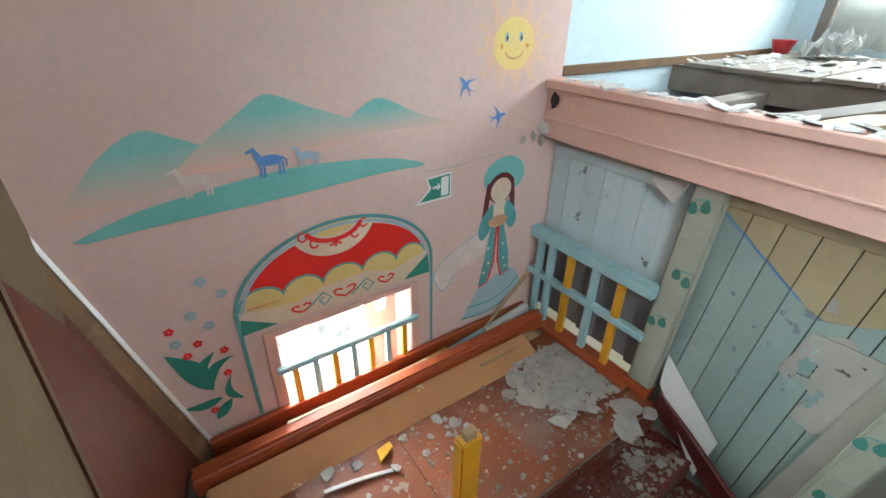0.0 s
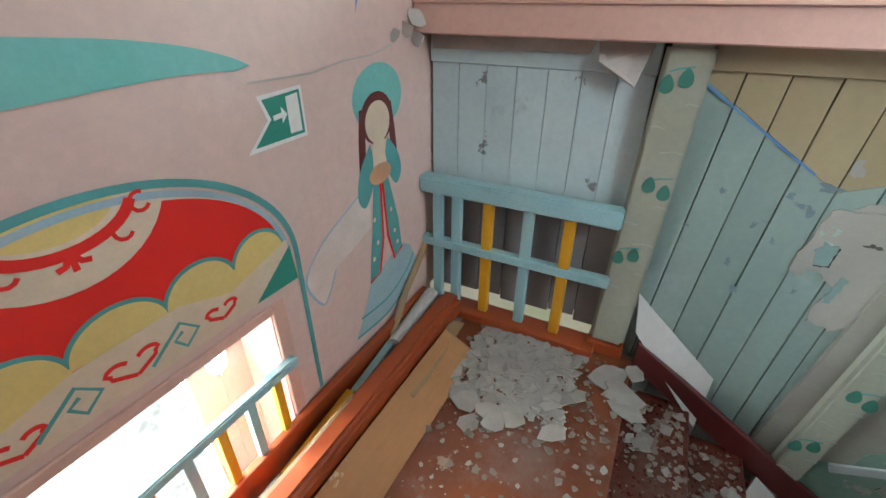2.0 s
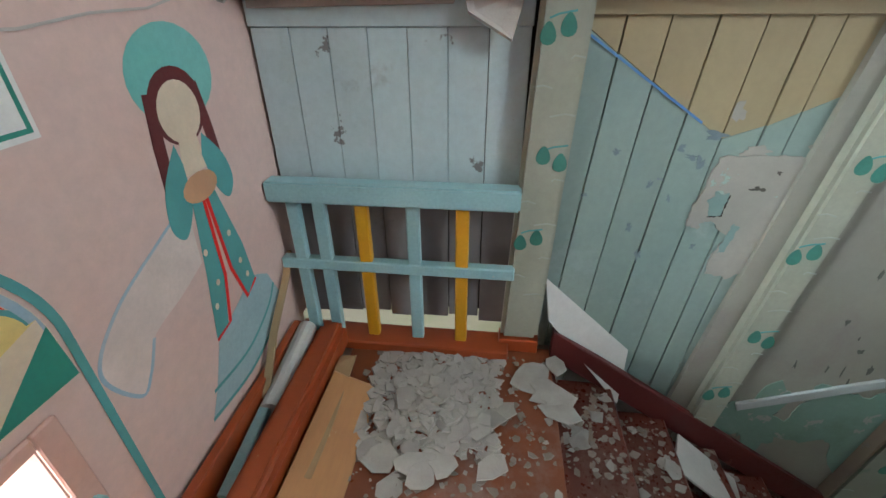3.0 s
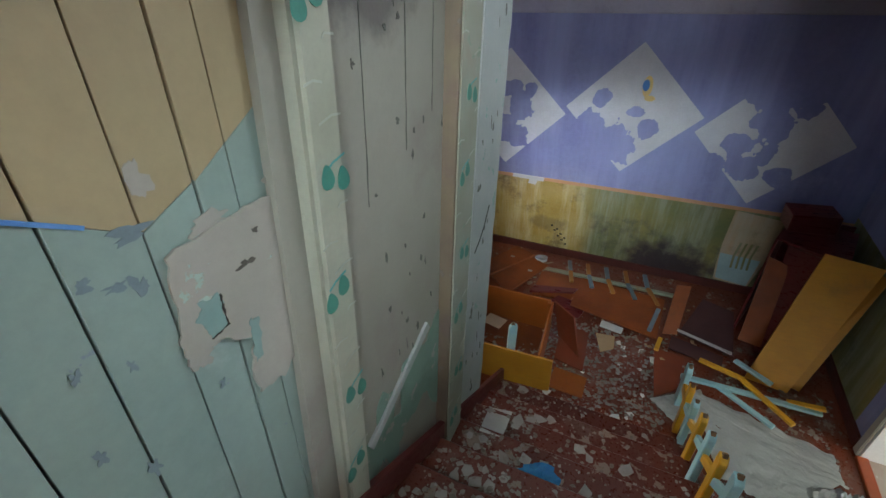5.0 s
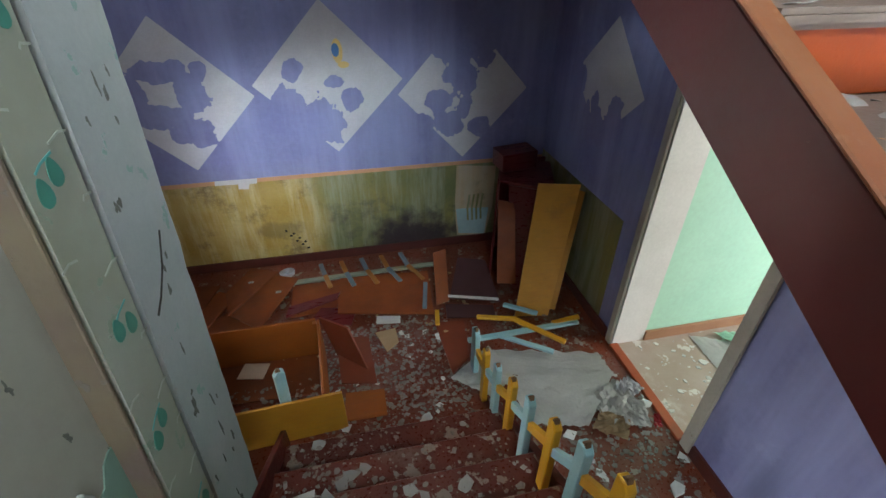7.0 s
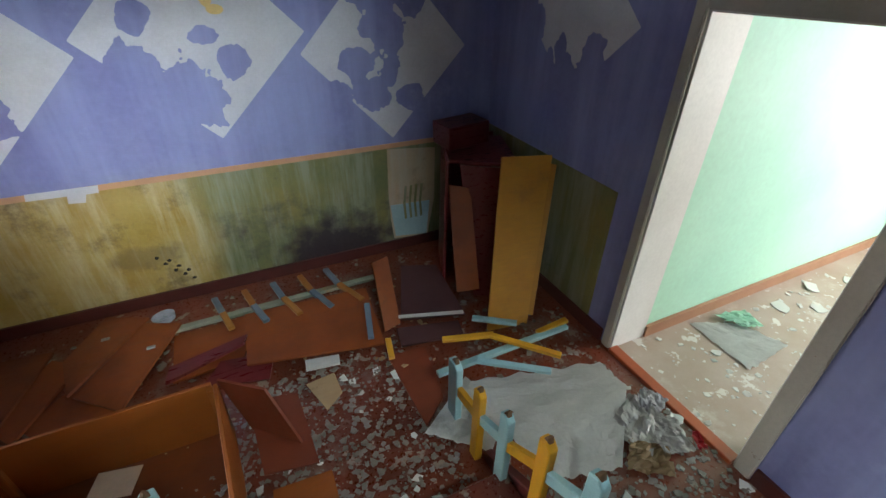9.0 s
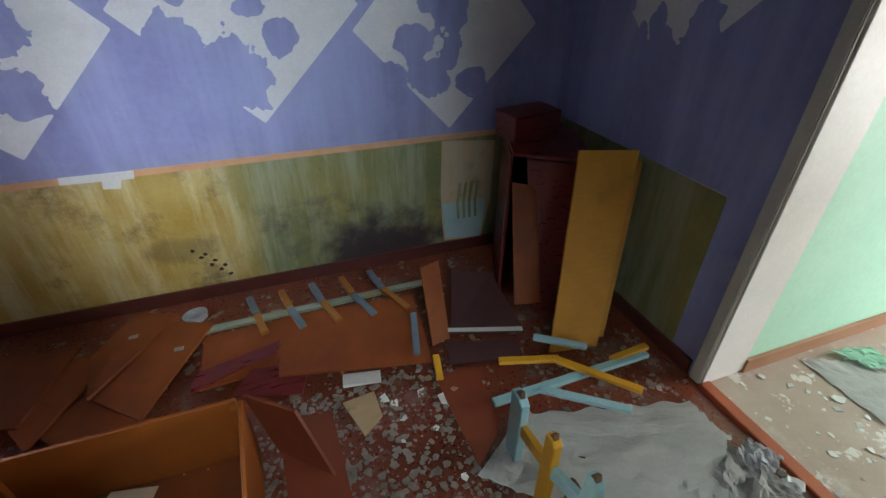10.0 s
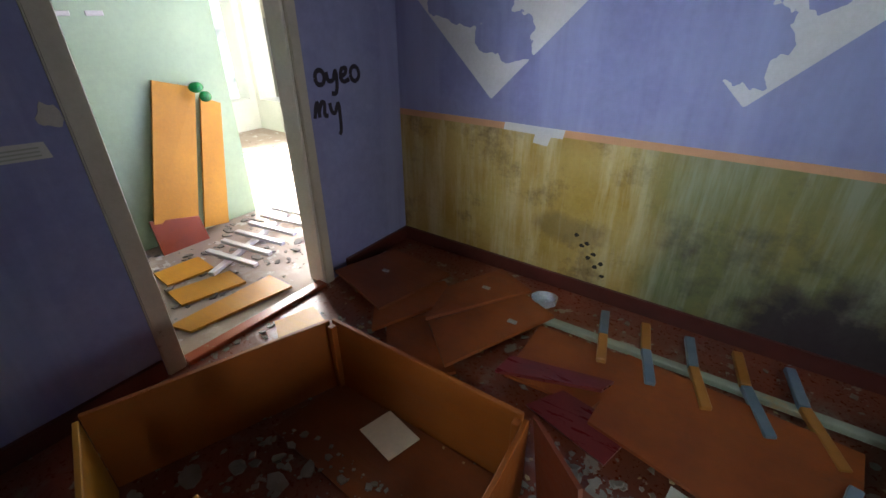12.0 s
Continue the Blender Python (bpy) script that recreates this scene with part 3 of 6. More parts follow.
structure("baseboard", boxes((WEST, EAST, SOUTH, SOUTH + 0.022, 0, 0.10), (WEST, WEST + 0.022, SOUTH + 0.022, -2.16, 0, 0.10), (WEST, WEST + 0.022, -1.04, 0.7, 0, 0.10),
          (EAST - 0.022, EAST, SOUTH + 0.022, -3.24, 0, 0.10), (EAST - 0.022, EAST, -2.0, -0.6, 0, 0.10)), SKIRT_DARK, "dark red skirting boards")


def torn_rhomb(cx, cz, hw, hh, axis, at, side, seed, holes, n=116):
    """A rhomb of paper with torn patches missing; holes: (along, height, half width, half height)."""
    bm = bmesh.new()
    vs = {}

    def spot(i, j):
        u, v = i / n * 2 - 1, j / n * 2 - 1
        return cx + hw * (u + v) / 2, cz + hh * (v - u) / 2

    def vert(i, j):
        if (i, j) not in vs:
            a, c = spot(i, j)
            w = at + side * (0.003 + 0.0015 * noise.noise(Vector((a * 6, c * 6, seed))))
            vs[i, j] = bm.verts.new((a, w, c) if axis == "y" else (w, a, c))
        return vs[i, j]

    for i in range(n):
        for j in range(n):
            a, c = spot(i + 0.5, j + 0.5)
            f = 0.55 * noise.fractal(Vector((a * 7, c * 7, seed * 1.7)), 0.8, 2.1, 4)
            if all(math.hypot((a - x) / rx, (c - z) / rz) + f > 1.14 for x, z, rx, rz in holes):
                bm.faces.new((vert(i, j), vert(i + 1, j), vert(i + 1, j + 1), vert(i, j + 1)))
    rim = {}
    for e in bm.edges:
        if e.is_boundary:
            for k in (0, 1):
                rim.setdefault(e.verts[k], []).append(e.verts[1 - k])
    for _ in range(2):
        moved = {v: (v.co * 2 + sum((o.co for o in near), Vector())) / (2 + len(near)) for v, near in rim.items()}
        for v, co in moved.items():
            v.co = co
    return bm


def torn_parts(name, bm, parent):
    """The largest piece under its name, every loose scrap a part of its own."""
    left, pieces = set(bm.verts), []
    while left:
        seed_vert = left.pop()
        piece, todo = {seed_vert}, [seed_vert]
        while todo:
            for e in todo.pop().link_edges:
                for v in e.verts:
                    if v in left:
                        left.discard(v)
                        piece.add(v)
                        todo.append(v)
        pieces.append(piece)
    pieces.sort(key=len, reverse=True)
    for i, piece in enumerate(pieces):
        one, made = bmesh.new(), {}
        for f in bm.faces:
            if f.verts[0] in piece:
                for v in f.verts:
                    if v not in made:
                        made[v] = one.verts.new(v.co)
                one.faces.new([made[v] for v in f.verts])
        part(name if i == 0 else "scrap", one, PAPER, parent)


TEARS_EAST = ((3.0, 2.0, 0.22, 0.075), (2.80, 1.83, 0.13, 0.17), (3.12, 1.64, 0.27, 0.09), (2.86, 1.49, 0.17, 0.12), (3.30, 1.85, 0.14, 0.12), (2.71, 1.99, 0.06, 0.09))
TEARS_MIDDLE = ((1.96, 1.98, 0.065, 0.09), (2.03, 1.69, 0.15, 0.13), (2.0, 1.50, 0.24, 0.13), (1.76, 1.56, 0.16, 0.16), (1.47, 1.69, 0.09, 0.11), (1.69, 1.45, 0.13, 0.10), (1.60, 1.86, 0.08, 0.05))
TEARS_WEST = ((0.42, 2.24, 0.30, 0.30), (0.46, 1.90, 0.15, 0.18), (0.58, 1.42, 0.13, 0.12), (0.68, 1.63, 0.10, 0.12), (0.28, 1.38, 0.10, 0.10), (0.86, 1.40, 0.13, 0.13), (0.42, 1.55, 0.06, 0.10))
TEARS_SIDE = ((-2.95, 1.56, 0.55, 0.17), (-2.72, 1.70, 0.11, 0.16), (-3.05, 1.74, 0.05, 0.14), (-2.55, 1.72, 0.05, 0.10), (-3.36, 1.92, 0.10, 0.12))
sheets = (("y", 2.95, 1.775, 0.645, 0.635, SOUTH, 3, TEARS_EAST), ("y", 1.66, 1.86, 0.652, 0.642, SOUTH, 8, TEARS_MIDDLE), ("y", 0.43, 1.72, 0.63, 0.66, SOUTH, 13, TEARS_WEST))
for ax, cx, cz, hw, hh, at, seed, tears in sheets:
    paper = holder("paper_rhomb", "large rhomb of pale torn paper peeling off the violet wall", "wall paper", group="torn paper rhombs")
    torn_parts("sheet", torn_rhomb(cx, cz, hw, hh, ax, at, 1, seed, tears), paper)
paper = holder("paper_rhomb", "rhomb of grey paper torn to scraps on the violet wall", "wall paper", group="torn paper rhombs")
torn_parts("sheet", torn_rhomb(-2.93, 1.97, 0.50, 0.46, "x", WEST, 1, 21, TEARS_SIDE), paper)
duck = holder("painted_bird", "small painted bird in orange and blue on the torn paper", "painting")
part("body", prism(arc(1.56, 2.11, 0.045, 0.10, 0, 360, 18), 0.002, "y", SOUTH + 0.0055), SUN_YELLOW, duck)
part("wing", prism(arc(1.575, 2.12, 0.032, 0.055, 0, 360, 14), 0.002, "y", SOUTH + 0.008), BLUE_PAINT, duck, "blue wing")
part("foot", prism(arc(1.52, 2.0, 0.05, 0.028, 0, 360, 12), 0.002, "y", SOUTH + 0.0055), SUN_YELLOW, duck)
poster = holder("torn_poster", "torn damp poster in white and pale blue on the dado", "poster")
part("sheet", prism([(0.06, 0.93), (0.49, 0.97), (0.50, 0.55), (0.49, 0.30), (0.47, 0.12), (0.14, 0.08), (0.07, 0.45)], 0.003, "y", SOUTH + 0.006), DAMP_PAPER, poster)
part("lower_print", prism([(0.115, 0.44), (0.49, 0.46), (0.455, 0.14), (0.15, 0.10)], 0.002, "y", SOUTH + 0.0095), GREY_BLUE, poster)
for i in range(4):
    part("figure_bar", prism(ribbon([(0.20 + 0.05 * i, 0.30), (0.21 + 0.05 * i, 0.45), (0.19 + 0.05 * i, 0.62)], 0.022), 0.001, "y", SOUTH + 0.012), OLIVE, poster)
thing("wall_strip", prism([(2.84, 1.02), (2.46, 1.015), (2.47, 0.965), (2.54, 0.965), (2.56, 0.91), (2.65, 0.92), (2.64, 0.97), (2.85, 0.975)], 0.004, "y", SOUTH + 0.006), PAPER, "strip of whitish paper stuck above the dado", "paper strip")


def scatter(name, spots, material, label, seed, kind="stuff", size=(0.01, 0.035), flat=0.35, category="debris"):
    """Small broken pieces, one mesh; spots: (x0, x1, y0, y1, z, how many)."""
    rnd = random.Random(seed)
    verts, faces = [], []
    for x0, x1, y0, y1, z, count in spots:
        for _ in range(count):
            cx, cy = rnd.uniform(x0, x1), rnd.uniform(y0, y1)
            zz = z(cx, cy) if callable(z) else z
            r = size[0] + (size[1] - size[0]) * rnd.random() ** 2.2
            k = rnd.randint(4, 6)
            t = r * flat * rnd.uniform(0.25, 0.8)
            tx, ty = rnd.uniform(-0.3, 0.3), rnd.uniform(-0.3, 0.3)
            a0 = rnd.random() * 6.3
            base = len(verts)
            ring = [(r * rnd.uniform(0.55, 1.2), a0 + 6.283 * i / k) for i in range(k)]
            for lift, shrink in ((0, 1.0), (t, 0.86)):
                for rr, a in ring:
                    dx, dy = rr * shrink * math.cos(a), rr * shrink * math.sin(a)
                    verts.append((cx + dx, cy + dy, zz + lift + (tx * dx + ty * dy) + r * 0.25 * (abs(tx) + abs(ty))))
            faces.append([base + i for i in range(k)][::-1])
            faces.append([base + k + i for i in range(k)])
            for i in range(k):
                j = (i + 1) % k
                faces.append([base + i, base + j, base + k + j, base + k + i])
    me = bpy.data.meshes.new(name)
    me.from_pydata(verts, [], faces)
    me.materials.append(material)
    return tagged(new(name, me), label, category, kind=kind)


def slabs(name, spots, material, label, seed, group):
    """Larger fallen pieces, each one an object: (x, y, z, size, tilt degrees)."""
    rnd = random.Random(seed)
    for x, y, z, s, tilt in spots:
        k = rnd.randint(6, 10)
        pts = [(s * rnd.uniform(0.55, 1.15) * math.cos(6.283 * i / k), s * rnd.uniform(0.5, 0.9) * math.sin(6.283 * i / k)) for i in range(k)]
        bm = prism(pts, 0.006, "z", 0.0)
        bmesh.ops.bevel(bm, geom=bm.edges[:], offset=0.0015, segments=1, affect="EDGES")
        thing(name, bm, material, label, "plaster piece", pose(x, y, z + s * math.sin(radians(abs(tilt))) * 0.7, tilt, tilt * 0.4, rnd.uniform(0, 360)), group)


# ---- plank wall beside the stairs ----
def lean(y, z, k=0.08):
    return y + k * (2.86 - z)


def sheared(y0, y1, z0a, z0b, z1a, z1b, x0, x1, k=0.08):
    """An upright piece from y1 down to y0, leaning; lower ends z0a (at y0), z0b (at y1), upper ends z1a, z1b."""
    return prism([(lean(y0, z0a, k), z0a), (lean(y1, z0b, k), z0b), (lean(y1, z1b, k), z1b), (lean(y0, z1a, k), z1a)], x1 - x0, "x", x0)


def nose(y):
    return 1.80 - 0.643 * (1.0 - y)


planks = structure("wall_stair", boxes((2.30, 2.40, -1.0, 1.04, 0.0, 3.245), (2.30, 2.40, 1.04, NORTH, 1.93, 3.245)), DARK, "board wall beside the stairs, painted cream and pale blue")
edges = [1.06, 0.93, 0.795, 0.655, 0.515, 0.39, 0.30, 0.17]


def paint_line(y):
    return 2.867 + 0.655 * (y - 0.657) if y > 0.5 else 2.764 - 0.7 * (y - 0.5) * 0.75


for i, (a, b) in enumerate(zip(edges, edges[1:])):
    hi, lo = paint_line(a), paint_line(b)
    part("plank", bevelled(sheared(b + 0.0025, a - 0.0025, nose(b) - 0.25, nose(a) - 0.25, lo, hi, 2.25 - 0.003 * (i % 2), 2.29), 0.0012), PLANK_BLUE, planks)
    part("plank", bevelled(sheared(b + 0.0025, a - 0.0025, lo + 0.001, hi + 0.001, 3.245, 3.245, 2.25 - 0.003 * (i % 2), 2.29), 0.0012), PLANK_CREAM, planks)
part("paint_stripe", prism(ribbon([(1.02, paint_line(1.02)), (0.80, paint_line(0.80)), (0.60, paint_line(0.60))], 0.008), 0.002, "x", 2.2445), BLUE_PAINT, planks, "thin dark blue painted line")
for i in range(7):
    y = 2.165 - 0.139 * i
    part("plank", bevelled(boxes((2.262 + 0.003 * (i % 2), 2.295, y - 0.1365, y, 2.49 + 0.004 * (i % 3), 3.12)), 0.0015), PLANK_GREY, planks)
    part("lower_plank", bevelled(boxes((2.280 + 0.003 * (i % 2), 2.298, y - 0.134, y, 1.875 + 0.012 * (i % 3), 2.485)), 0.0015), PLANK_SHADED, planks, "grey-brown lower board, its colour darkened for shade")
part("head_board", bevelled(boxes((2.252, 2.296, 1.19, 2.17, 3.122, 3.243)), 0.003), PLANK_GREY, planks, "level board under the beam")
part("head_board", bevelled(boxes((2.232, 2.249, 0.16, 1.025, 3.155, 3.243)), 0.003), PLANK_CREAM, planks, "level cream board under the beam")
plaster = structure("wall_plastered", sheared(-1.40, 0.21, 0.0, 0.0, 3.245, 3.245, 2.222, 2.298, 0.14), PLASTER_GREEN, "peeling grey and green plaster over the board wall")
# Brownish tone and the shade below the beam, both put into the plaster's colour.
soot_and_shade(PLASTER_GREEN, (2.22, -0.25, 3.25), (1.0, 0.75, 0.55), 0.6)


def blot(cy, cz, ry, rz, seed, n=44, rag=0.5):
    out = []
    for i in range(n):
        a = 6.2832 * i / n
        k = 1 + rag * noise.fractal(Vector((math.cos(a) * 1.3, math.sin(a) * 1.3, seed)), 1.1, 2.2, 4)
        out.append((cy + ry * k * math.cos(a), cz + rz * k * math.sin(a)))
    return out


WALL_SCAB = paint("grey_white_plaster_skin", (0.36, 0.345, 0.305), (0.295, 0.285, 0.25), 0.7, 2.5, chips=(0.30, 0.40, 0.36), chip_at=0.68, dirt=(0.36, 0.33, 0.33), dirt_at=0.6, bump=0.5)
END_WHITE = paint("crumbling_white_limewash", (0.40, 0.43, 0.43), (0.34, 0.38, 0.37), 0.8, 3, chips=(0.22, 0.34, 0.30), chip_at=0.70, dirt=(0.40, 0.42, 0.40), dirt_at=0.64, bump=0.6)
def ragged(points, amp, seed, n=7):
    """The outline with torn, uneven edges."""
    out = []
    for i, (u0, v0) in enumerate(points):
        u1, v1 = points[(i + 1) % len(points)]
        l = math.hypot(u1 - u0, v1 - v0) or 1
        for j in range(n):
            t = j / n
            d = amp * noise.fractal(Vector((i + t, seed, 0.3)) * 3.1, 1.0, 2.1, 3)
            out.append((u0 + (u1 - u0) * t - (v1 - v0) / l * d, v0 + (v1 - v0) * t + (u1 - u0) / l * d))
    return out


part("plaster_skin", prism(ragged([(0.51, 2.715), (0.325, 2.727), (0.19, 2.716), (0.178, 2.64), (0.20, 2.41), (0.227, 2.262), (0.345, 2.22), (0.424, 2.232), (0.43, 2.305), (0.395, 2.40), (0.46, 2.458),
     (0.50, 2.467), (0.51, 2.43), (0.55, 2.444), (0.56, 2.49), (0.538, 2.56)], 0.014, 2.0), 0.007, "x", 2.238), WALL_SCAB, planks, "ragged skin of grey plaster hanging over the boards")
GOUGE_DEEP = paint("deep_gouge", (0.07, 0.065, 0.055), (0.11, 0.10, 0.085), 0.9, 20)
BARED = paint("bared_green_blue_paint", (0.20, 0.31, 0.29), (0.16, 0.26, 0.25), 0.5, 6)
part("bare_patch", prism(ragged([(0.48, 2.59), (0.437, 2.571), (0.443, 2.49), (0.492, 2.484), (0.503, 2.545)], 0.012, 7.0), 0.002, "x", 2.2365), BARED, planks, "pale blue paint bared under the plaster")
part("bare_patch", prism(ragged([(0.385, 2.46), (0.365, 2.44), (0.385, 2.34), (0.41, 2.33), (0.40, 2.42)], 0.010, 9.0), 0.002, "x", 2.2365), BARED, planks, "pale blue paint bared under the plaster")
for k, line in enumerate(([(0.436, 2.572), (0.44, 2.53), (0.443, 2.49), (0.49, 2.484)], [(0.24, 2.27), (0.232, 2.31), (0.224, 2.35)])):
    part("torn_edge", prism(ragged(ribbon(line, 0.004), 0.005, 11.0 + k, 6), 0.002, "x", 2.2355), DARK, planks, "dark gap along the torn plaster edge")
for k, (y, z, ry, rz) in enumerate(((0.345, 2.60, 0.022, 0.008), (0.30, 2.665, 0.010, 0.006), (0.245, 2.44, 0.006, 0.014))):
    part("gap", prism(blot(y, z, ry, rz, 2.7 * k + 4, 22, 1.2), 0.0015, "x", 2.2362), GOUGE_DEEP, planks, "dark hole broken in the plaster skin")
SCAB = paint("slate_blue_underpaint", (0.14, 0.19, 0.22), (0.19, 0.25, 0.27), 0.7, 12)
for k, (y, z, ry, rz) in enumerate(((0.545, 2.785, 0.035, 0.012), (0.565, 2.69, 0.018, 0.02), (0.60, 2.71, 0.022, 0.008), (0.644, 2.742, 0.014, 0.01), (0.642, 2.55, 0.008, 0.012), (0.502, 2.35, 0.01, 0.012), (0.72, 2.60, 0.01, 0.012),
                                    (0.86, 2.72, 0.012, 0.009), (0.76, 2.42, 0.009, 0.014), (0.95, 2.55, 0.01, 0.008), (0.70, 2.30, 0.012, 0.02))):
    part("paint_scab", prism(blot(y, z, ry, rz, 3.3 * k, 26, 1.3), 0.0015, "x", 2.2455), SCAB, planks)
for k, (y, z, ry, rz) in enumerate(((0.495, 2.87, 0.02, 0.035), (0.40, 2.735, 0.05, 0.018), (0.205, 2.75, 0.025, 0.03))):
    part("plaster_skin", prism(blot(y, z, ry, rz, 5.1 * k + 1, 30, 0.9), 0.002, "x", 2.2445), WALL_SCAB, planks)
part("plaster_edge", prism([(lean(-1.42, z, 0.14) + 0.02 * noise.noise(Vector((z * 7, 2, 0))), z) for z in [i * 0.1 for i in range(0, 33)]] +
     [(lean(-1.04, z, 0.14), z) for z in [i * 0.4 for i in range(8, -1, -1)]], 0.22, "x", 2.185), END_WHITE, plaster, "crumbling whitewashed wall end")
part("diagonal_batten", bevelled(prism(ribbon([(0.10, 1.52), (-0.44, 1.74)], 0.05), 0.016, "x", 2.206), 0.003), END_WHITE, plaster)


def birch_post(y0, y1, z0, k, tag, x0=2.115, coat=None):
    post = holder("birch_post", "square white post painted with birch leaves" + tag, "post", group="birch painted posts")
    part("shaft", bevelled(sheared(y0, y1, z0, z0, 3.244, 3.244, x0, 2.248, k), 0.016, 2), coat or BIRCH, post)
    part("foot", bevelled(sheared(y0 - 0.006, y1 + 0.006, z0 - 0.07, z0 - 0.07, z0, z0, x0 - 0.01, 2.248, k), 0.004), RUST_RED, post, "dark red painted foot")
    w = y1 - y0
    z, s = 3.12, 1
    while z > z0 + 0.12:
        c = lean((y0 + y1) / 2 + 0.02 * s, z, k)
        for d in (-1, 1):
            leaf = [(c + d * 0.030 + 0.024 * math.sin(a) * (1 + 0.35 * math.cos(a)), z - 0.012 * d * s - 0.034 * math.cos(a)) for a in [i * 0.4488 for i in range(14)]]
            part("leaf", prism(leaf, 0.0015, "x", x0 - 0.0025), BIRCH_LEAF, post)
        part("twig", prism(ribbon([(c - 0.05, z + 0.05), (c, z + 0.042), (c + 0.03, z + 0.03)], 0.006), 0.0012, "x", x0 - 0.0022), TEAL_LINE, post)
        for q in range(3):
            zz = z - 0.08 - 0.09 * q
            if zz < z0 + 0.05:
                break
            e = lean(y1 if q % 2 else y0, zz, k)
            d = -1 if q % 2 else 1
            part("bark_mark", prism(ribbon([(e + d * 0.006, zz), (e + d * 0.04, zz + 0.006), (e + d * (0.05 + 0.02 * (q % 3)), zz - 0.004)], 0.006), 0.0012, "x", x0 - 0.0022), BARK, post)
        z -= 0.37 + 0.04 * s
        s = -s
    return post


BIRCH_OLD = paint("flaking_grey_green_post_paint", (0.31, 0.33, 0.28), (0.26, 0.27, 0.21), 0.6, 3, chips=(0.20, 0.26, 0.20), chip_at=0.68, dirt=(0.27, 0.22, 0.17), dirt_at=0.55, bump=0.5)
OCHRE_SHADED = paint("dirty_shaded_ochre_paint", (0.15, 0.115, 0.07), (0.11, 0.075, 0.06), 0.7, 4, chips=(0.12, 0.10, 0.08), chip_at=0.68, dirt=(0.12, 0.08, 0.07), dirt_at=0.54, bump=0.5)
GOUGE = paint("dark_gouge", (0.09, 0.09, 0.08), (0.14, 0.15, 0.13), 0.9, 20)
SKIN_GREEN = paint("green_underpaint", (0.17, 0.28, 0.23), (0.20, 0.31, 0.26), 0.6, 3, chips=(0.3, 0.3, 0.28), chip_at=0.66, dirt=(0.13, 0.2, 0.16), dirt_at=0.58)
BARK = paint("grey_bark_paint", (0.40, 0.43, 0.37), None, 0.6, 8)
birch_post(1.028, 1.192, 1.87, 0.035, " at the landing", 2.175)
birch_post(0.004, 0.138, 1.25, 0.12, " halfway down the stairs", 2.170)
birch_post(-0.97, -0.74, 0.62, 0.13, ", flaking", 2.160, BIRCH_OLD)

# Added cover on the post's side face; its colour holds dirt and shade.
part("shaded_side_strip", bevelled(sheared(-0.738, -0.722, 0.62, 0.62, 3.243, 3.243, 2.158, 2.250, 0.13), 0.003), OCHRE_SHADED, bpy.data.objects["birch_post.002"], "added dirty ochre strip, darkened for shade, over the post's side")
for y in (-0.17, -0.42, -0.62):
    part("seam", prism(ragged(ribbon([(lean(y, 3.2, 0.13), 3.2), (lean(y, 2.9, 0.13), 2.9), (lean(y, 2.45 + 0.4 * abs(y), 0.13), 2.45 + 0.4 * abs(y))], 0.003), 0.004, 3.0 + y, 8), 0.002, "x", 2.2196), GOUGE, plaster, "thin open seam between boards under the plaster")
gouge = random.Random(17)
for i in range(40):
    y, z = gouge.uniform(-0.72, 0.0), gouge.uniform(1.2, 3.1)
    part("gouge", prism(blot(y, z, gouge.uniform(0.003, 0.010), gouge.uniform(0.004, 0.022), i * 0.9, 14, 1.3), 0.002, "x", 2.2195), GOUGE, plaster)
for i in range(26):
    z = gouge.uniform(0.7, 3.0)
    y = lean(gouge.uniform(-1.36, -1.06), z, 0.14)
    part("gouge", prism(blot(y, z, gouge.uniform(0.003, 0.010), gouge.uniform(0.006, 0.032), i * 1.3, 14, 1.3), 0.002, "x", 2.1825), GOUGE, plaster)
part("patch", prism(blot(-0.45, 1.50, 0.32, 0.30, 7.0, 60, 0.8), 0.004, "x", 2.2175), SKIN_GREEN, plaster, "bare patch of green under-paint")
part("patch", prism(blot(0.0, 1.42, 0.16, 0.20, 9.0, 50, 0.8), 0.004, "x", 2.2170), SKIN_GREEN, plaster, "bare patch of green under-paint")
part("crack", prism(ribbon([(-1.18, 2.02), (-1.10, 1.92), (-1.02, 1.86), (-0.96, 1.83)], 0.010), 0.002, "x", 2.1822), DARK, plaster, "dark diagonal crack")

thing("hanging_plaster", quad_slab((2.245, 1.42, 3.235), (2.175, 1.40, 3.17), (2.18, 1.26, 3.09), (2.245, 1.22, 3.235), 0.012), PLASTER, "torn plaster flake hanging under the beam", "plaster piece")
thing("hanging_plaster", quad_slab((2.25, 2.15, 3.24), (2.235, 2.15, 3.18), (2.235, 1.45, 3.19), (2.25, 1.43, 3.24), 0.008), PLASTER, "ragged plaster strip under the beam", "plaster piece")
# landing railing in front of the boards
rail = holder("landing_railing", "light blue railing with alternating blue and yellow balusters", "railing")
part("top_rail", bevelled(boxes((2.125, 2.205, 1.19, 2.175, 2.515, 2.60)), 0.008, 2), RAIL_BLUE, rail)
part("middle_rail", bevelled(boxes((2.144, 2.194, 1.19, 2.175, 2.20, 2.25)), 0.005), RAIL_BLUE, rail)
part("bottom_rail", bevelled(boxes((2.10, 2.24, 1.19, 2.175, 1.80, 1.85)), 0.006), RUST_RED, rail, "dark red bottom rail")
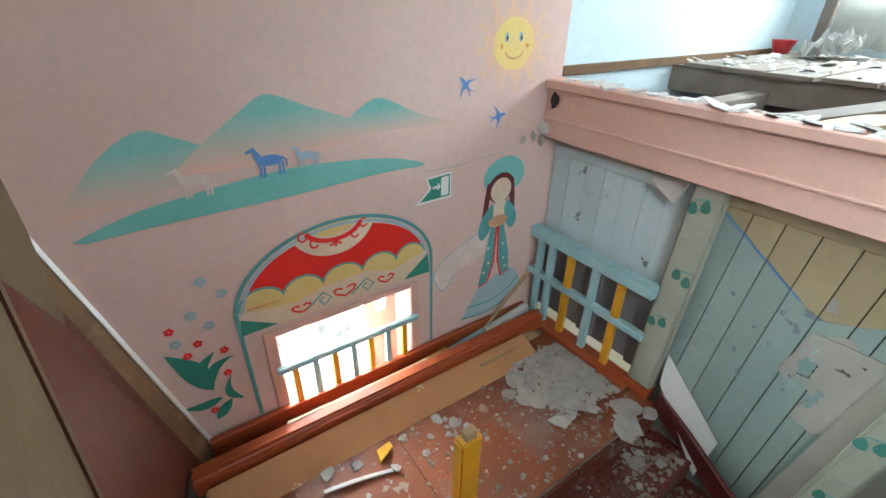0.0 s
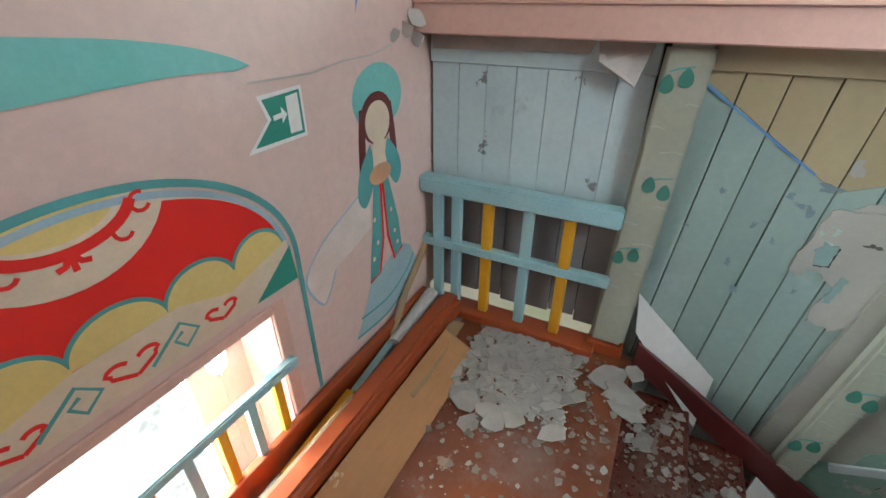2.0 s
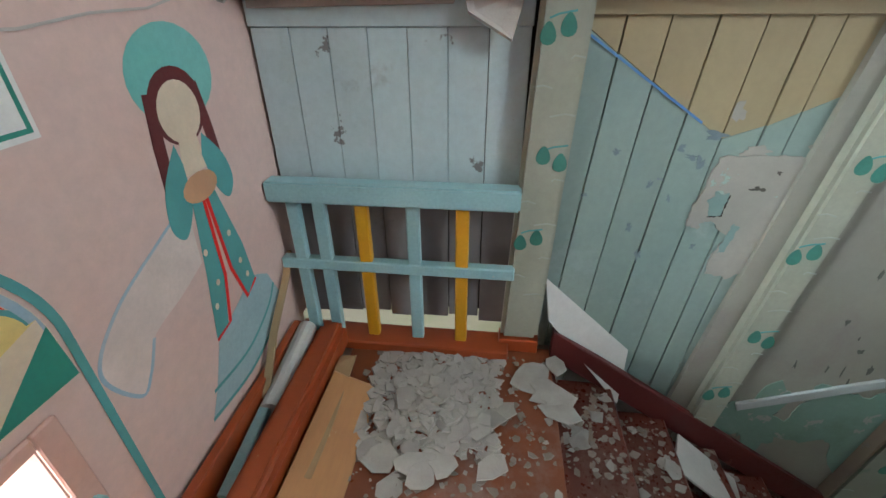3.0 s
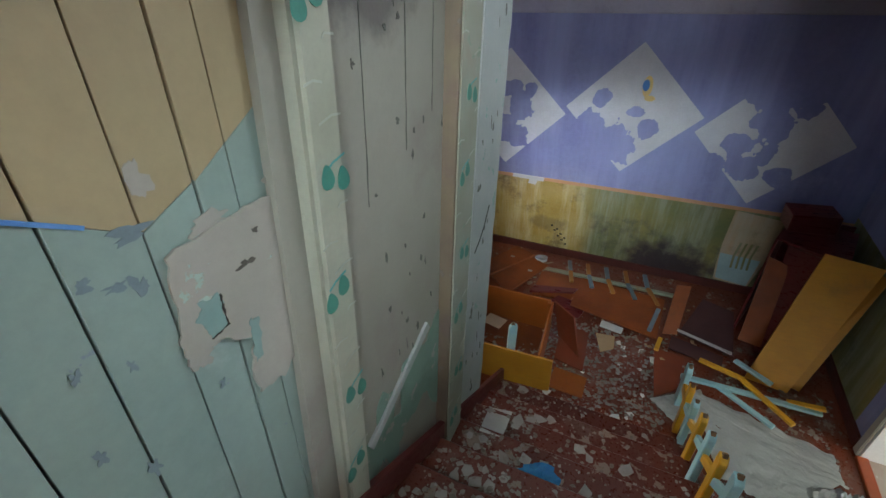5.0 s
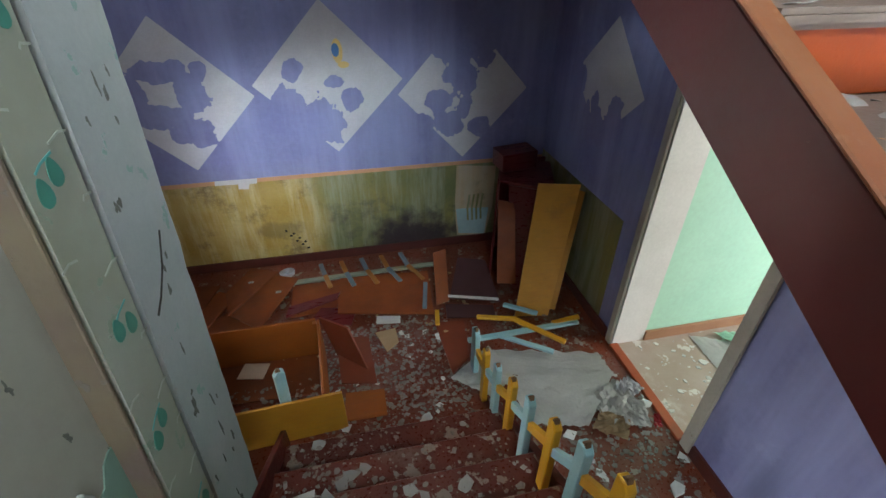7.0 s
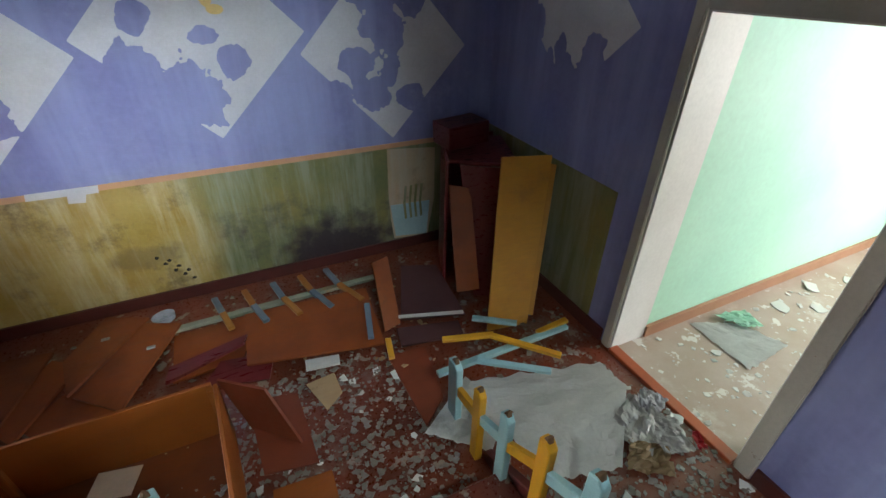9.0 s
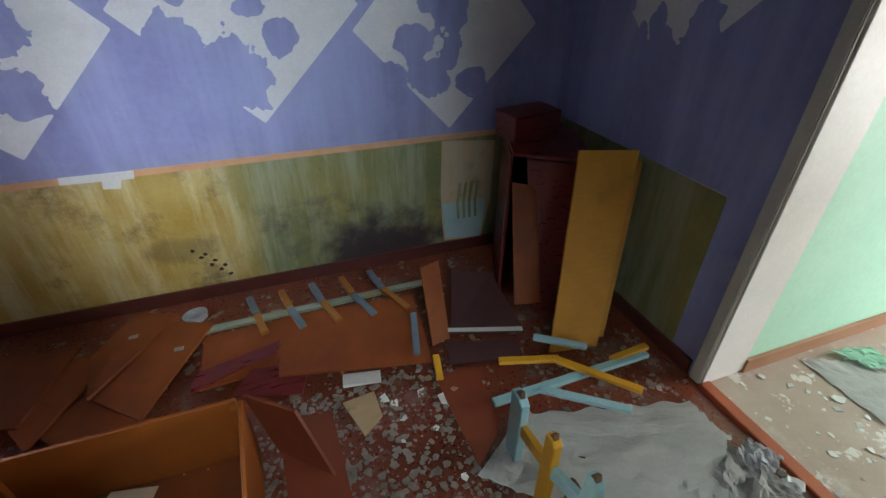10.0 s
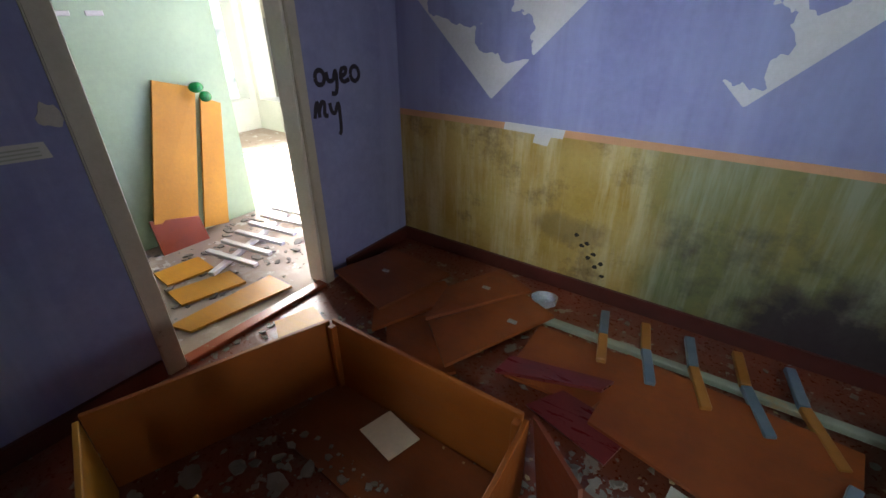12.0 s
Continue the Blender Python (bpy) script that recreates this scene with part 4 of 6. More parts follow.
for i, y in enumerate((2.085, 1.977, 1.805, 1.60, 1.405)):
    part("baluster", bevelled(boxes((2.150, 2.188, y - 0.026, y + 0.026, 1.85, 2.515)), 0.005), (RAIL_BLUE, RAIL_BLUE, RAIL_YELLOW, RAIL_BLUE, RAIL_YELLOW)[i], rail)

# ---- stair window ----
win = structure("window_1", bevelled(boxes((0.27, 0.31, 2.48, 2.54, 1.30, 2.43), (1.06, 1.10, 2.48, 2.54, 1.30, 2.43), (0.31, 1.06, 2.48, 2.54, 2.385, 2.43), (0.31, 1.06, 2.48, 2.54, 1.30, 1.34)), 0.004),
                WHITE_PAINT, "low white casement window at the stair landing")
for x in (0.52, 0.92):
    part("mullion", bevelled(boxes((x - 0.022, x + 0.022, 2.485, 2.535, 1.34, 2.385)), 0.004), WHITE_PAINT, win)
part("transom", bevelled(boxes((0.31, 1.06, 2.487, 2.533, 1.80, 1.83)), 0.003), WHITE_PAINT, win)
GLASS = bpy.data.materials.new("window_glass")
GLASS.use_nodes = True
gb = GLASS.node_tree.nodes["Principled BSDF"]
gb.inputs["Transmission Weight"].default_value, gb.inputs["Roughness"].default_value, gb.inputs["IOR"].default_value = 1.0, 0.03, 1.05
bite = [(0.045 * (1 + 0.4 * noise.noise(Vector((a * 1.7, 3.0, 0.4)))) * math.cos(a), 0.08 * (1 + 0.4 * noise.noise(Vector((a * 2.1, 5.0, 0.9)))) * math.sin(a)) for a in [radians(18 * i - 90) for i in range(21)]]
part("closing_board", prism([(1.10, 1.325), (1.10, 2.405), (0.985, 2.405)] + [(0.985 + max(u, 0), 2.24 + v) for u, v in bite[10::-1]] + [(0.985, 1.325)], 0.014, "y", 2.385), PINK_GLOSS, win, "pinkish board with a broken hole")
part("closing_board", prism([(0.87, 1.325), (0.984, 1.325)] + [(0.984 + min(u, 0), 2.24 + v) for u, v in bite[20:9:-1]] + [(0.984, 2.405), (0.87, 2.405)], 0.014, "y", 2.385), PINK_GLOSS, win, "pinkish board with a broken hole")
for a, b in ((0.31, 0.498), (0.542, 0.898), (0.942, 1.06)):
    glazing = part("pane", boxes((a, b, 2.508, 2.512, 1.34, 2.385)), GLASS, win)
    glazing.visible_shadow = False
guard = holder("window_guard", "low light blue guard rail with yellow and green balusters", "railing")
part("top_rail", bevelled(boxes((0.235, 1.14, 2.135, 2.176, 2.185, 2.225)), 0.006, 2), RAIL_BLUE, guard)
for i in range(7):
    x = 0.33 + 0.118 * i
    part("baluster", bevelled(boxes((x - 0.017, x + 0.017, 2.145, 2.170, 1.93, 2.185)), 0.003), (RAIL_YELLOW, RAIL_BLUE)[i % 2], guard)
lining = structure("trim_window", bevelled(boxes((0.205, 0.268, 2.166, NORTH, 1.93, 2.47), (1.102, 1.16, 2.166, NORTH, 1.93, 2.47), (0.268, 1.102, 2.166, NORTH, 2.432, 2.47)), 0.004), PINK_GLOSS,
                   "pink painted window casing")
GLOW = bpy.data.materials.new("bright_outdoors")
GLOW.use_nodes = True
gn = GLOW.node_tree
em = gn.nodes.new("ShaderNodeEmission")
em.inputs[1].default_value = 2.2
out_noise = noise_tex(gn, gn.nodes.new("ShaderNodeTexCoord").outputs["Object"], 3.0, 6, 0.65)
gn.links.new(ramp(gn, out_noise, 0.36, 0.58, (0.38, 0.42, 0.40, 1), (0.95, 0.98, 1.0, 1)), em.inputs[0])
gn.links.new(em.outputs[0], gn.nodes["Material Output"].inputs[0])
structure("backdrop", boxes((-1.5, 3.4, 3.6, 3.62, -0.3, 4.4)), GLOW, "bright daylight outside the stair window")
structure("backdrop_east", boxes((8.9, 8.92, -6.0, -2.4, -0.3, 4.0)), GLOW, "bright daylight outside the east window")
structure("backdrop_south", boxes((4.5, 8.9, -6.72, -6.70, -0.3, 4.0)), GLOW, "bright daylight outside the south window")
structure("backdrop_west", boxes((-5.2, -5.18, -3.0, 1.6, -0.3, 4.0)), GLOW, "bright daylight outside the west window")
structure("baseboard_landing", bevelled(boxes((-0.17, 2.12, 2.128, 2.164, LAND, 1.935)), 0.004), RUST_RED, "dark red skirting board along the mural wall")

# ---- mural ----
mural = holder("mural", "fairy-tale mural with hills, arch, plants and a robed shape", "wall painting")
daubs = []


def tick():
    daubs.append(1)
    return len(daubs)


def daub(name, pts, material, step=1, label=""):
    """A patch of wall paint; later ones lie over earlier ones."""
    return part(name, prism(pts, 0.0004, "y", NORTH - 0.0006 - 0.0005 * step - 0.000002 * tick()), material, mural, label)


def smooth_path(knots, n=10):
    out = []
    for i in range(len(knots) - 1):
        p0, p1, p2, p3 = knots[max(i - 1, 0)], knots[i], knots[i + 1], knots[min(i + 2, len(knots) - 1)]
        for j in range(n):
            t = j / n
            out.append(tuple(0.5 * (2 * p1[k] + (p2[k] - p0[k]) * t + (2 * p0[k] - 5 * p1[k] + 4 * p2[k] - p3[k]) * t * t + (3 * p1[k] - p0[k] - 3 * p2[k] + p3[k]) * t ** 3) for k in (0, 1)))
    return out + [knots[-1]]


daub("mountain", smooth_path([(-0.38, 3.26), (-0.30, 3.366), (-0.174, 3.491), (-0.041, 3.561), (0.06, 3.525), (0.16, 3.475), (0.24, 3.43)]) + [(0.10, 3.35), (-0.10, 3.29)], TEAL_SOFT, 1)
daub("mountain", smooth_path([(0.02, 3.37), (0.139, 3.47), (0.27, 3.559), (0.408, 3.646), (0.487, 3.639), (0.625, 3.578), (0.78, 3.519), (0.86, 3.46)]) + [(0.63, 3.39), (0.30, 3.36)], TEAL_SOFT, 2)
daub("mountain", smooth_path([(0.62, 3.39), (0.78, 3.50), (0.90, 3.576), (0.992, 3.583), (1.184, 3.493), (1.46, 3.407)]) + [(1.05, 3.43)], TEAL_SOFT, 3)
daub("hill", smooth_path([(-0.36, 3.18), (-0.20, 3.235), (-0.004, 3.275), (0.458, 3.322), (0.80, 3.308), (1.007, 3.282), (1.15, 3.245), (1.223, 3.213)]) + smooth_path([(1.17, 3.205), (0.97, 3.212), (0.437, 3.188), (-0.029, 3.18), (-0.33, 3.165)])[:-1], TEAL, 4)


def horse(cx, cz, s, material):
    body = arc(cx, cz, 0.075 * s, 0.032 * s, 0, 360, 16)
    daub("horse_body", body, material, 5)
    daub("horse_neck", [(cx - 0.075 * s, cz), (cx - 0.035 * s, cz + 0.02 * s), (cx - 0.075 * s, cz + 0.085 * s), (cx - 0.125 * s, cz + 0.062 * s), (cx - 0.12 * s, cz + 0.05 * s), (cx - 0.09 * s, cz + 0.06 * s)], material, 6)
    for dx in (-0.06, -0.04, 0.045, 0.066):
        daub("horse_leg", ribbon([(cx + dx * s, cz - 0.01 * s), (cx + (dx + 0.006) * s, cz - 0.05 * s), (cx + dx * s, cz - 0.095 * s)], 0.013 * s), material, 6)
    daub("horse_tail", ribbon([(cx + 0.07 * s, cz + 0.01 * s), (cx + 0.095 * s, cz - 0.01 * s), (cx + 0.09 * s, cz - 0.05 * s)], 0.012 * s), material, 6)


PALE_BLUE_PAINT = paint("faded_blue_wall_paint", (0.30, 0.45, 0.55), (0.42, 0.48, 0.52), 0.7, 5)
PALE_PINK = paint("faded_white_wall_paint", (0.72, 0.60, 0.54), None, 0.7, 5)
horse(0.405, 3.375, 0.78, BLUE_PAINT)
horse(0.575, 3.37, 0.62, PALE_BLUE_PAINT)
horse(0.10, 3.34, 0.75, PALE_PINK)
SUN_GLOW = paint("faded_yellow_wall_paint", (0.74, 0.50, 0.33), (0.72, 0.46, 0.34), 0.7, 5)
daub("sun_halo", [(1.812 + q * math.cos(a), 3.80 + 0.9 * q * math.sin(a)) for q, a in [(0.20 + 0.03 * math.sin(11 * i), 0.1571 * i) for i in range(40)]], SUN_GLOW, 1)
for i in range(12):
    a = radians(30 * i + 8)
    daub("sun_ray", ribbon([(1.812 + 0.19 * math.cos(a), 3.80 + 0.17 * math.sin(a)), (1.812 + 0.28 * math.cos(a), 3.80 + 0.26 * math.sin(a))], 0.03), SUN_GLOW, 2)
daub("sun_disc", arc(1.812, 3.80, 0.150, 0.135, 0, 360, 28), SUN_YELLOW, 3)
for d in (-1, 1):
    daub("sun_eye", arc(1.805 + 0.052 * d, 3.835, 0.014, 0.026, 0, 360, 12), GREY_BLUE, 4)
    daub("sun_eye_dot", arc(1.808 + 0.052 * d, 3.83, 0.007, 0.014, 0, 360, 10), INK, 5)
    daub("sun_cheek", arc(1.815 + 0.095 * d, 3.79, 0.012, 0.014, 0, 360, 10), RAIL_YELLOW, 4)
daub("sun_smile", ribbon(arc(1.815, 3.785, 0.075, 0.06, 205, 335, 14), 0.010), SALMON, 4)


def swallow(cx, cz, s, turn):
    def r(p):
        c, n = math.cos(turn), math.sin(turn)
        return cx + s * (p[0] * c - p[1] * n), cz + s * (p[0] * n + p[1] * c)
    daub("swallow_body", [r(p) for p in arc(0, 0, 0.045, 0.012, 0, 360, 12)], BLUE_PAINT, 2)
    for d in (1, -1):
        daub("swallow_wing", [r(p) for p in ((0.01, 0), (-0.005, 0.03 * d), (-0.04, 0.075 * d), (-0.02, 0.03 * d), (-0.025, 0))], BLUE_PAINT, 3)
        daub("swallow_tail", [r(p) for p in ((-0.035, 0.004 * d), (-0.085, 0.022 * d), (-0.05, 0))], BLUE_PAINT, 3)


swallow(1.475, 3.617, 1.05, 2.3)
swallow(1.743, 3.417, 1.05, 0.2)

# arch over the window
ACX, AZ0, ARX, ARZ = 0.686, 2.60, 0.575, 0.41
outer = arc(ACX, AZ0, ARX, ARZ, 0, 180, 40)
daub("arch_field", [(ACX + ARX - 0.02, 2.52)] + arc(ACX, AZ0, ARX - 0.02, ARZ - 0.02, 0, 180, 40) + [(ACX - ARX + 0.02, 2.52)], CREAM, 1)
daub("arch_red", arc(ACX, AZ0 + 0.04, ARX - 0.055, ARZ - 0.085, 0, 180, 40), RED, 2)
daub("arch_line", ribbon([(ACX + ARX, 1.935), (ACX + ARX, 2.2), (ACX + ARX, 2.45)] + outer + [(ACX - ARX, 2.45), (ACX - ARX, 2.2), (ACX - ARX, 1.935)], 0.021), TEAL_LINE, 6)
daub("arch_line_inner", ribbon(arc(ACX, AZ0, ARX - 0.032, ARZ - 0.026, 4, 176, 40), 0.018), PALE_BLUE_PAINT, 5)
disc = [p for p in arc(0.66, 3.02, 0.235, 0.205, 180, 360, 20)]
daub("arch_disc", disc + [(0.86, 2.985), (0.68, 3.0), (0.47, 2.985)], CREAM, 3)
daub("arch_disc_yellow", arc(0.655, 3.0, 0.125, 0.07, 180, 360, 14), YELLOW_SOFT, 4)
crown = arc(0.66, 3.0, 0.155, 0.095, 195, 345, 16)
daub("arch_ornament", ribbon(crown, 0.026), RED, 5)
for (x, z), k in ((crown[0], -1), (crown[-1], 1), (crown[4], -1), (crown[12], 1)):
    daub("arch_ornament", ribbon(arc(x + 0.018 * k, z - 0.014, 0.022, 0.024, 60, 330, 9), 0.010), RED, 6)
for k in (-1, 0, 1):
    daub("arch_ornament", ribbon([(0.66, 2.905), (0.66 + 0.016 * k, 2.88), (0.66 + 0.034 * k, 2.862 + 0.014 * abs(k))], 0.014), RED, 6)
for x, w in ((0.245, 0.112), (0.458, 0.109), (0.682, 0.119), (0.906, 0.110), (1.112, 0.100)):
    daub("scallop_edge", arc(x, 2.645, w + 0.008, 0.105, 0, 180, 18), TEAL_LINE, 3)
    daub("scallop", arc(x, 2.645, w - 0.003, 0.093, 0, 180, 18), YELLOW_SOFT, 4)
daub("arch_band", [(0.12, 2.50), (1.24, 2.50), (1.225, 2.665), (0.14, 2.63)], CREAM, 5)
daub("band_yellow", [(0.135, 2.632), (0.62, 2.66), (0.40, 2.60)], YELLOW_SOFT, 6)
daub("band_yellow", [(1.225, 2.665), (0.80, 2.662), (0.98, 2.60)], YELLOW_SOFT, 6)
daub("band_green", [(0.115, 2.50), (0.30, 2.505), (0.125, 2.60)], GREEN_DARK, 6)
daub("band_green", [(1.245, 2.50), (1.06, 2.505), (1.235, 2.64)], GREEN_DARK, 6)


def curl_heart(cx, cz, s):
    for d in (1, -1):
        pts = [(cx + d * s * (0.5 - 0.5 * math.cos(a)) * (1.0 if a < 3 else 0.8), cz + s * (0.55 * math.sin(a * 0.9) - 0.25)) for a in [0.3 * i for i in range(12)]]
        daub("heart_curl", ribbon([(cx, cz - 0.55 * s)] + pts[::-1][:9], 0.012), RED, 7)


curl_heart(0.43, 2.555, 0.055)
curl_heart(0.68, 2.575, 0.07)
curl_heart(0.94, 2.565, 0.055)
for x in (0.555, 0.815):
    s = 0.045
    daub("meander", ribbon([(x - 2.2 * s, 2.53), (x, 2.56 + s), (x + s, 2.56), (x, 2.56 - s * 0.8), (x - 0.6 * s, 2.56), (x, 2.56 + 0.35 * s)], 0.011), TEAL_LINE, 7)

# exit sign painted on the wall
daub("sign_white", [(1.155, 2.975), (1.403, 2.978), (1.403, 3.138), (1.222, 3.13), (1.248, 3.058)], WHITE_PAINT, 2)
daub("sign_green", [(1.185, 2.988), (1.393, 2.99), (1.392, 3.127), (1.238, 3.118), (1.262, 3.058)], GREEN_DARK, 3)
daub("sign_door", [(1.33, 3.0), (1.382, 3.0), (1.382, 3.118), (1.33, 3.113)], WHITE_PAINT, 4)
daub("sign_arrow", [(1.27, 3.052), (1.305, 3.055), (1.303, 3.037), (1.328, 3.062), (1.305, 3.088), (1.306, 3.07), (1.27, 3.067)], WHITE_PAINT, 4)


def robe(name, pts, material, step):
    return daub(name, [(1.80 + (x - 1.765) * 1.28, z) for x, z in pts], material, step)


# robed figure as plain shapes
robe("robe_halo", arc(1.785, 3.03, 0.135, 0.13, 0, 360, 26), TEAL, 1)
robe("robe_hair", arc(1.77, 2.95, 0.088, 0.105, 0, 360, 22) , MAROON, 2)
for d in (-1, 1):
    robe("robe_braid", ribbon([(1.765 + d * 0.07, 3.0), (1.765 + d * 0.085, 2.88), (1.765 + d * 0.095, 2.74)], 0.035), MAROON, 2)
robe("robe_oval", arc(1.77, 2.935, 0.068, 0.085, 0, 360, 22), CREAM, 3)
robe("robe_neck", [(1.74, 2.87), (1.80, 2.87), (1.81, 2.76), (1.72, 2.76)], CREAM, 3)
robe("robe_sleeve", smooth_path([(1.72, 2.86), (1.655, 2.76), (1.635, 2.65), (1.67, 2.60), (1.72, 2.68), (1.73, 2.80)]), TEAL_LINE, 3)
robe("robe_sleeve", smooth_path([(1.82, 2.86), (1.88, 2.77), (1.895, 2.68), (1.86, 2.63), (1.82, 2.69), (1.80, 2.80)]), TEAL_LINE, 3)
robe("robe_bread", arc(1.765, 2.715, 0.065, 0.045, 0, 360, 16), SALMON, 5)
robe("robe_coat", [(1.72, 2.68), (1.755, 2.69), (1.75, 2.40), (1.71, 2.235), (1.655, 2.225), (1.69, 2.45)], TEAL_LINE, 3)
robe("robe_coat", [(1.775, 2.69), (1.81, 2.68), (1.86, 2.45), (1.875, 2.29), (1.82, 2.255), (1.785, 2.40)], TEAL_LINE, 3)
robe("robe_trim", ribbon([(1.76, 2.68), (1.755, 2.40), (1.72, 2.235), (1.655, 2.222)], 0.012), RED, 4)
robe("robe_trim", ribbon([(1.772, 2.68), (1.785, 2.40), (1.82, 2.25), (1.877, 2.285)], 0.012), RED, 4)
robe("robe_skirt", smooth_path([(1.66, 2.22), (1.60, 2.08), (1.55, 1.99)]) + smooth_path([(1.75, 1.965), (1.92, 2.03), (1.985, 2.12)]) + smooth_path([(1.94, 2.25), (1.86, 2.30), (1.76, 2.26)]), GREY_BLUE, 2)
robe("robe_hem", ribbon(smooth_path([(1.55, 1.99), (1.75, 1.97), (1.92, 2.035), (1.985, 2.12)]), 0.014), TEAL_LINE, 3)
robe("robe_hem", ribbon(smooth_path([(1.585, 2.075), (1.76, 2.06), (1.90, 2.12), (1.96, 2.19)]), 0.012), TEAL_LINE, 3)
robe("robe_scarf", smooth_path([(1.70, 2.70), (1.58, 2.64), (1.44, 2.56), (1.36, 2.45), (1.41, 2.31), (1.45, 2.34), (1.49, 2.42), (1.60, 2.46), (1.69, 2.50)]), PALE_PINK, 1)
robe("robe_scarf", ribbon(smooth_path([(1.70, 2.70), (1.58, 2.64), (1.44, 2.56), (1.36, 2.45), (1.41, 2.31), (1.45, 2.34), (1.49, 2.42)]), 0.009), PALE_BLUE_PAINT, 2)

for x, z in ((1.71, 2.52), (1.72, 2.40), (1.69, 2.33), (1.815, 2.52), (1.83, 2.40), (1.845, 2.33)):
    robe("robe_dot", arc(x, z, 0.008, 0.012, 0, 360, 8), CREAM, 5)

# painted plant and flowers
for (xa, za), (xb, zb), w, bend in (((-0.075, 2.235), (-0.225, 2.54), 0.058, -0.02), ((-0.12, 2.29), (-0.02, 2.47), 0.030, 0.03), ((-0.075, 2.265), (0.06, 2.41), 0.028, 0.045), ((0.05, 2.10), (0.02, 2.29), 0.022, 0.045),
                                    ((-0.045, 2.165), (-0.235, 2.185), 0.028, 0.02), ((-0.10, 2.03), (-0.005, 2.135), 0.032, 0.0)):
    l = math.hypot(xb - xa, zb - za)
    ux, uz = (xb - xa) / l, (zb - za) / l
    edge = [(q / 10, w * math.sin(math.pi * (q / 10) ** 0.8) + bend * math.sin(math.pi * q / 10)) for q in range(11)]
    edge += [(q / 10, -w * 0.9 * math.sin(math.pi * (q / 10) ** 0.8) + bend * math.sin(math.pi * q / 10)) for q in range(9, 0, -1)]
    daub("leaf", [(xa + ux * l * q - uz * v, za + uz * l * q + ux * v) for q, v in edge], GREEN_DARK, 2)
for i, (x, z) in enumerate(((-0.172, 2.66), (-0.078, 2.546), (-0.134, 2.495), (0.021, 2.459), (0.008, 2.312), (-0.10, 2.10), (0.008, 2.872), (0.079, 2.782), (-0.07, 2.712), (-0.01, 2.629), (-0.165, 2.582))):
    red = i < 6
    r = 0.016 if red else 0.02
    for k in range(5):
        a = radians(72 * k + 20 * i)
        daub("petal", arc(x + r * 0.8 * math.cos(a), z + r * 0.8 * math.sin(a), r * 0.6, r * 0.6, 0, 360, 8), RED if red else GREY_BLUE, 2)

# broken edge between the mural and the beam
slabs("torn_plaster", [(2.10, 2.15, 3.27, 0.05, 70), (2.03, 2.16, 3.24, 0.04, 80), (2.09, 2.14, 3.20, 0.045, 65), (1.94, 2.165, 3.225, 0.03, 85)], PLASTER, "broken lump of grey plaster at the wall's corner", 3, "broken corner plaster")
thing("wall_crack", prism(ribbon([(1.93, 3.215), (1.80, 3.19), (1.62, 3.185), (1.45, 3.165), (1.2, 3.17)], 0.006), 0.001, "y", NORTH - 0.0055), PLASTER, "long thin crack in the pink plaster", "crack")
thing("beam_hole", prism(blot(2.08, 3.49, 0.035, 0.045, 3.0, 16), 0.003, "x", 2.0915), DARK, "dark knocked hole in the pink beam", "hole")

# leaning corner lining beside the stairs
corner = holder("corner_lining", "leaning red-brown corner boarding with a rotten brown edge", "boarding")


part("board", quad_slab((-0.45, 1.30, 1.81), (-0.22, 2.10, 1.83), (-0.56, 2.12, 3.45), (-0.45, 1.68, 3.45), 0.03), RED_BROWN, corner)
part("rotten_edge", quad_slab((-0.23, 2.08, 1.83), (-0.165, 2.165, 1.85), (-0.52, 2.165, 3.45), (-0.57, 2.10, 3.45), 0.03), ROT, corner, "rotten brown splintered edge")
part("edge_bead", quad_slab((-0.163, 2.158, 1.90), (-0.150, 2.172, 1.90), (-0.507, 2.172, 3.45), (-0.520, 2.158, 3.45), 0.012), WHITE_PAINT, corner, "thin whitish edge strip")
part("cavity", quad_slab((-0.375, 1.55, 1.82), (-0.255, 1.98, 1.83), (-0.275, 1.98, 1.98), (-0.385, 1.55, 1.93), 0.004), DARK, corner, "dark hole broken in the boarding")

# ---- on the landing ----
part("painted_board", bevelled(boxes((0.72, 2.20, 1.0, 1.90, LAND - 0.012, LAND)), 0.002), LANDING_RED, bpy.data.objects["landing"], "worn red-brown painted landing board")
part("painted_board", bevelled(boxes((WEST + 0.01, 0.716, 0.78, 1.90, LAND - 0.002, LAND + 0.006)), 0.002), LANDING_RED, bpy.data.objects["landing"], "worn red-brown painted landing board")
handrail = holder("fallen_handrail", "long rust-red timber rail lying along the wall", "timber rail")
part("rail", bevelled(boxes((-0.44, 2.13, 1.915, 2.035, LAND + 0.012, 1.955)), 0.03, 3), RUST_RED, handrail)
part("worn_edge", plank(1.0, 0.022, 0.006, 0.002, 9, 0.05), BARE_WOOD, handrail, "pale worn edge with bare wood").matrix_basis = pose(0.25, 2.012, 1.951)
thing("tan_board", plank(2.15, 0.20, 0.018, 0.003, 3, 0.03), TAN, "long tan painted board leaning on the red rail", "board", pose(-0.25, 1.815, 1.835, 27, 0, 0))
thing("tan_board", plank(0.55, 0.07, 0.014, 0.004, 5, 0.05), BARE_WOOD, "splintered strip of pale bare wood on the landing", "board", pose(1.42, 1.86, 1.865, 12, 2, 2))
thing("broken_baluster", bevelled(boxes((0, 0.42, -0.02, 0.02, 0, 0.03)), 0.004), RAIL_YELLOW, "yellow broken baluster lying behind the red rail", "baluster", pose(0.92, 2.075, 1.83, 0, -3, 2))
